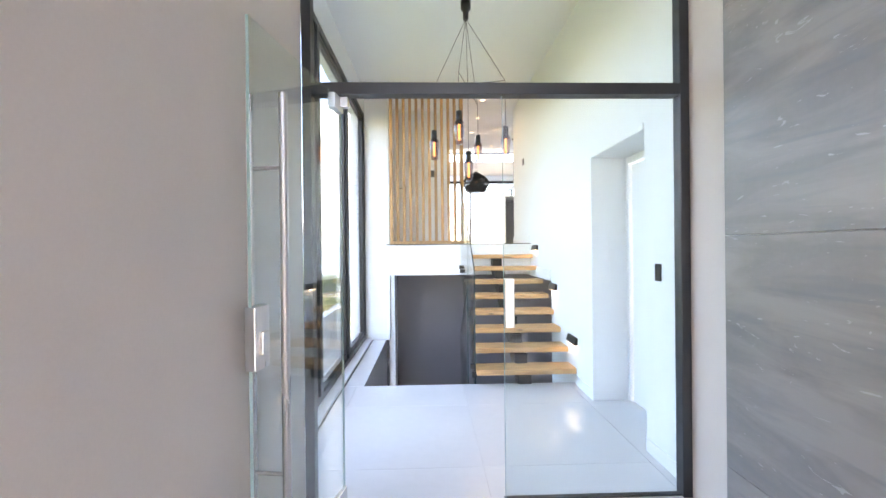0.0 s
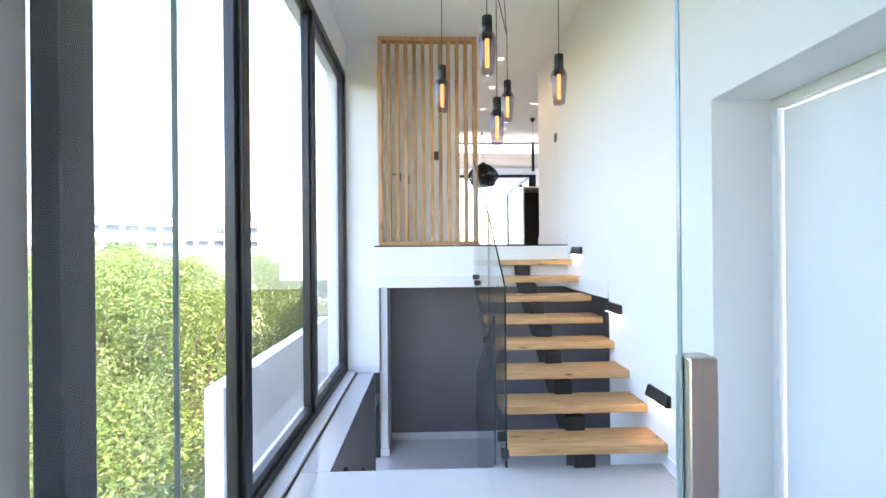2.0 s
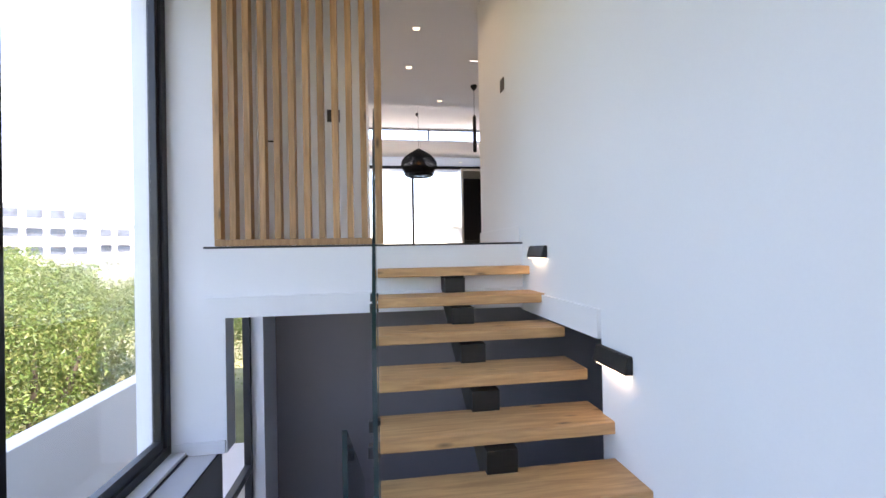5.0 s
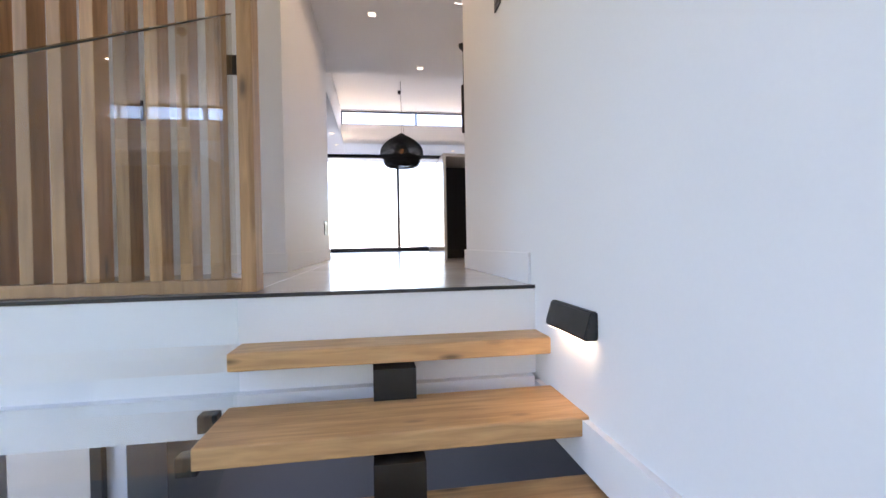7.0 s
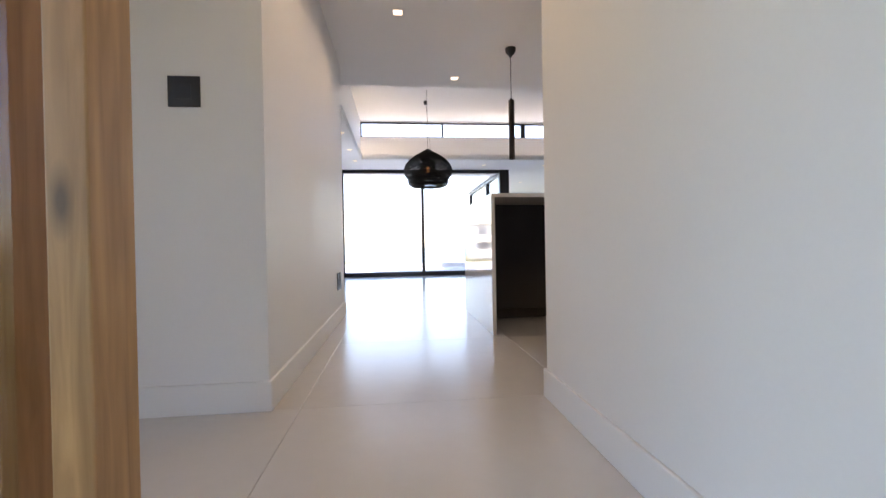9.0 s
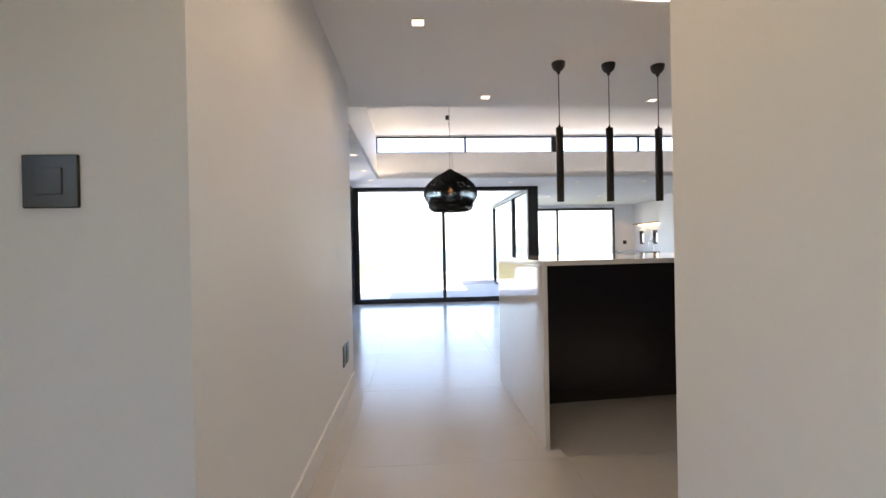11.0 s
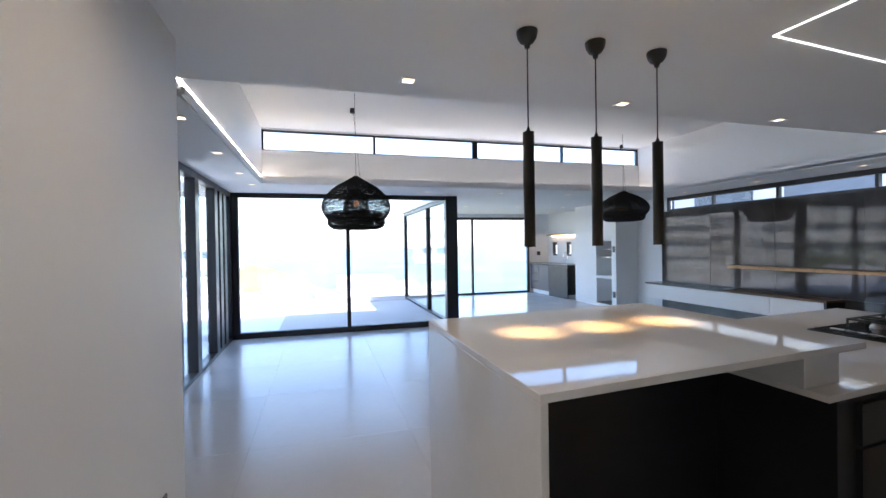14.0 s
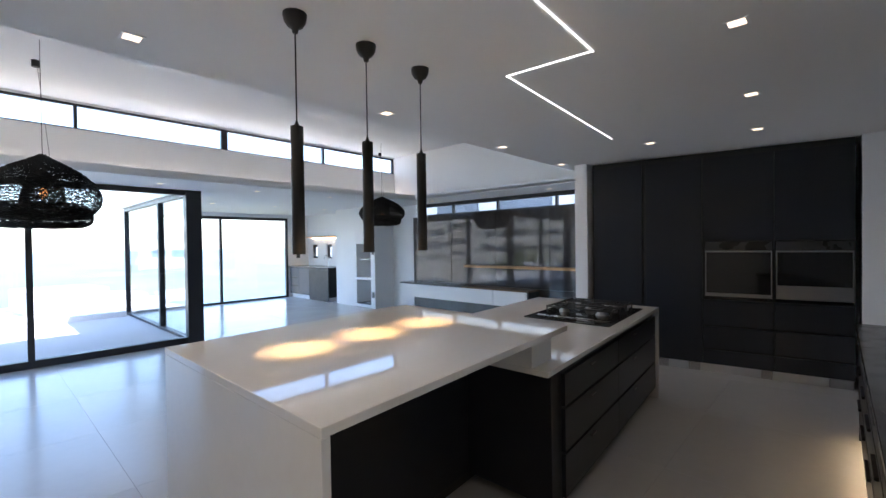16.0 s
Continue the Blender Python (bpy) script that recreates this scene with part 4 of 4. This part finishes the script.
struct("terrace_parapet", EXTW, (-4.2, 3.3, 22.5, 22.7, U - .02, U + .12), (-4.2, -4.0, 14.8, 22.5, U - .02, U + .55), bevel=.01)
struct("terrace_roof", EXTW, (-3.4, 3.3, 18.6, 19.5, 4.14, 4.4))
struct("overhang_outside", EXTW, (-3.35, -1.46, 13.0, 14.8, .93, 5.3))
struct("garden_wall", EXTW, (-2.5, -2.3, 8.2, 13.0, -3.3, .15), bevel=.01)
struct("podium", EXTW, (-2.3, -1.46, 4.0, 13.0, -3.3, -1.5), (-1.1, 8.2, -6, 23, -3.4, LOW - .21))


def bush_mesh(seed, leaves=11000, small=.022, large=.052):
    rng = random.Random(seed)
    bm = bmesh.new()
    lobes = [(Vector((rng.uniform(-1, 1) * 1.3, rng.uniform(-1, 1) * 1.3, rng.uniform(-.3, .9))), rng.uniform(.7, 1.15)) for _ in range(11)]
    for _ in range(leaves):
        c, r = rng.choice(lobes)
        d = Vector((rng.gauss(0, 1), rng.gauss(0, 1), rng.gauss(.35, .8))).normalized()
        p = c + d * r * (rng.uniform(.82, 1.06) if rng.random() < .75 else rng.uniform(.6, .82))
        nrm = (d + Vector((rng.gauss(0, .5), rng.gauss(0, .5), rng.gauss(.2, .5)))).normalized()
        t = nrm.orthogonal().normalized()
        t = Matrix.Rotation(rng.uniform(0, 6.3), 3, nrm) @ t
        b = nrm.cross(t)
        s = rng.uniform(small, large)
        q = [p - t * s, p + b * s * .45 + nrm * .01, p + t * s, p - b * s * .45 + nrm * .01]
        bm.faces.new([bm.verts.new(v) for v in q])
    me = bpy.data.meshes.new("foliage")
    bm.to_mesh(me)
    bm.free()
    me.materials.append(LEAF), me.materials.append(LEAFY)
    me.polygons.foreach_set("material_index", [int(rng.random() < .4) for _ in me.polygons])
    return me


def bushes():
    rng = random.Random(4)
    fol = [bush_mesh(s) for s in (1, 2, 3)]
    far = [bush_mesh(s, 3600, .05, .11) for s in (4, 5, 6)]
    bm = bmesh.new()
    for i in range(7):
        a = i * .9
        add_cyl(bm, (0, 0, -2.6), (math.cos(a) * .8, math.sin(a) * .8, .3), .09, .03, n=8)
    limbs = mesh_from(bm, "limbs", BARK)
    spots = [(-6.1 - 3.0 * (i % 4) + rng.uniform(-.7, .7), -1 + 2.7 * (i // 4) + rng.uniform(-.8, .8)) for i in range(44)]
    spots += [(-19 - rng.uniform(0, 16), rng.uniform(2, 60)) for _ in range(22)]
    spots += [(rng.uniform(-30, 6), rng.uniform(40, 75)) for _ in range(12)]
    for i, (x, y) in enumerate(spots):
        top = (1.15 if x > -18 else 1.8) + rng.uniform(-.75, .6) - (1.0 if x > -6.5 else 0)
        k = rng.uniform(.9, 1.3)
        if y - 4.3 < -1.25 * x:
            top -= .45
        if y > 38:
            top = height(x, y) + 2.0
        e = empty("shrub", x, y, top, "dense green coastal shrub with small leaves", "shrub", "shrubs outside")
        f = new("foliage", (fol if i < 44 else far)[i % 3])
        f.parent = e
        t = new("limbs", limbs)
        t.parent = e
        e.matrix_world = pose(x, y, top - 1.5 * k, 0, 0, rng.uniform(0, 360)) @ Matrix.Scale(k, 4)
bushes()


def block(x, y, w, d, floors, base, turn):
    e = empty("house", x, y, base, "distant white flat-roofed apartment block", "building", "houses on the hill")
    h = 3 * floors
    boxes("wall", PALE, (-w / 2, w / 2, -d / 2, d / 2, -8, h), (-w / 4, w / 4, -d / 3, d / 3, h, h + 2.2), parent=e)
    boxes("roof", EXTW, (-w / 2 - .4, w / 2 + .4, -d / 2 - .4, d / 2 + .4, h, h + .35), parent=e)
    ws, bal = [], []
    for f in range(floors):
        n = int(w / 3.2)
        for i in range(n):
            a = -w / 2 + 1 + i * (w - 2) / n
            ws.append((a, a + (w - 2) / n * .68, -d / 2 - .08, -d / 2 + .1, 3 * f + .9, 3 * f + 2.3))
        bal.append((-w / 2, w / 2, -d / 2 - 1.1, -d / 2 - .95, 3 * f, 3 * f + .7))
        for i in range(int(d / 3.4)):
            a = -d / 2 + 1 + i * 3.4
            ws.append((w / 2 - .1, w / 2 + .08, a, a + 1.9, 3 * f + .9, 3 * f + 2.3))
    boxes("window", WINDK, *ws, parent=e)
    boxes("balcony", PALE, *bal, parent=e)
    e.matrix_world = pose(x, y, base, 0, 0, turn)


rng = random.Random(9)
for i in range(9):
    a = radians(104 + 6.5 * i)
    dist = 94 + rng.uniform(-12, 25)
    block(dist * math.cos(a), dist * math.sin(a), rng.uniform(16, 26), 12, 2 + (i % 2), 1.2 + rng.uniform(-1, 1.5), 30 + 6 * i)
for x, y, b in ((14, 125, -19), (32, 135, -21), (2, 140, -20), (55, 130, -20), (22, 105, -17)):
    block(x, y, 13, 10, 2, b, 5)
for x, y, b in ((-14, 66, -8.5), (-4, 74, -9.5), (6, 62, -8.6), (-24, 78, -8), (13, 80, -11), (-9, 92, -10)):
    block(x, y, 11, 9, 2, b, 8)
block(20, 17, 22, 10, 3, -3.2, -90)


# ---------------------------------------------------------------- floor tiles and cladding slabs
def tiles(parent, x0, x1, y0, y1, z, ox, oy, sx, sy, clip=()):
    """Large porcelain tiles with open joints; those cut by an edge are trimmed."""
    made = {}
    i0, j0 = math.floor((x0 - ox) / sx), math.floor((y0 - oy) / sy)
    for i in range(i0, math.ceil((x1 - ox) / sx)):
        for j in range(j0, math.ceil((y1 - oy) / sy)):
            a, b = max(x0, ox + i * sx + .001), min(x1, ox + (i + 1) * sx - .001)
            c, d = max(y0, oy + j * sy + .001), min(y1, oy + (j + 1) * sy - .001)
            if b - a < .02 or d - c < .02:
                continue
            key = (round(b - a, 3), round(d - c, 3))
            if key not in made:
                bm = bmesh.new()
                add_box(bm, 0, b - a, 0, d - c, -.008, 0, bevel=.0012, segs=1)
                made[key] = mesh_from(bm, "tile", TILE)
            o = new("tile", made[key])
            o.parent = parent
            o.matrix_basis = pose(a, c, z)


fu, fe = bpy.data.objects["floor_upper"], bpy.data.objects["floor_entry"]
tiles(fu, -.81, WX, 8.829, 10.17, U, .42, 12.67, 1.25, 1.25)
tiles(fu, .29, 8.1, 10.17, 12.83, U, .42, 12.67, 1.25, 1.25)
tiles(fu, -.52, 8.1, 12.83, 18.34, U, .42, 12.67, 1.25, 1.25)
tiles(fu, 3.4, 8.1, 18.34, 22.9, U, .42, 12.67, 1.25, 1.25)
tiles(fe, -1.2, 1.95, 4.5, 6.742, 0, .25, 4.9, 1.2, 1.2)
tiles(fe, -.87, 1.46, -3, 4.499, 0, .25, 4.9, 1.2, 1.2)
for j in range(6):
    for k, (z0, z1) in enumerate(((0, .38), (.383, 1.6), (1.603, 2.8), (2.803, 4.2))):
        y1 = 4.1 - j * 1.203
        o = boxes("slab", STONE, (1.45, 1.462, y1 - 1.2, y1, z0, z1), bevel=.001, parent=clad)
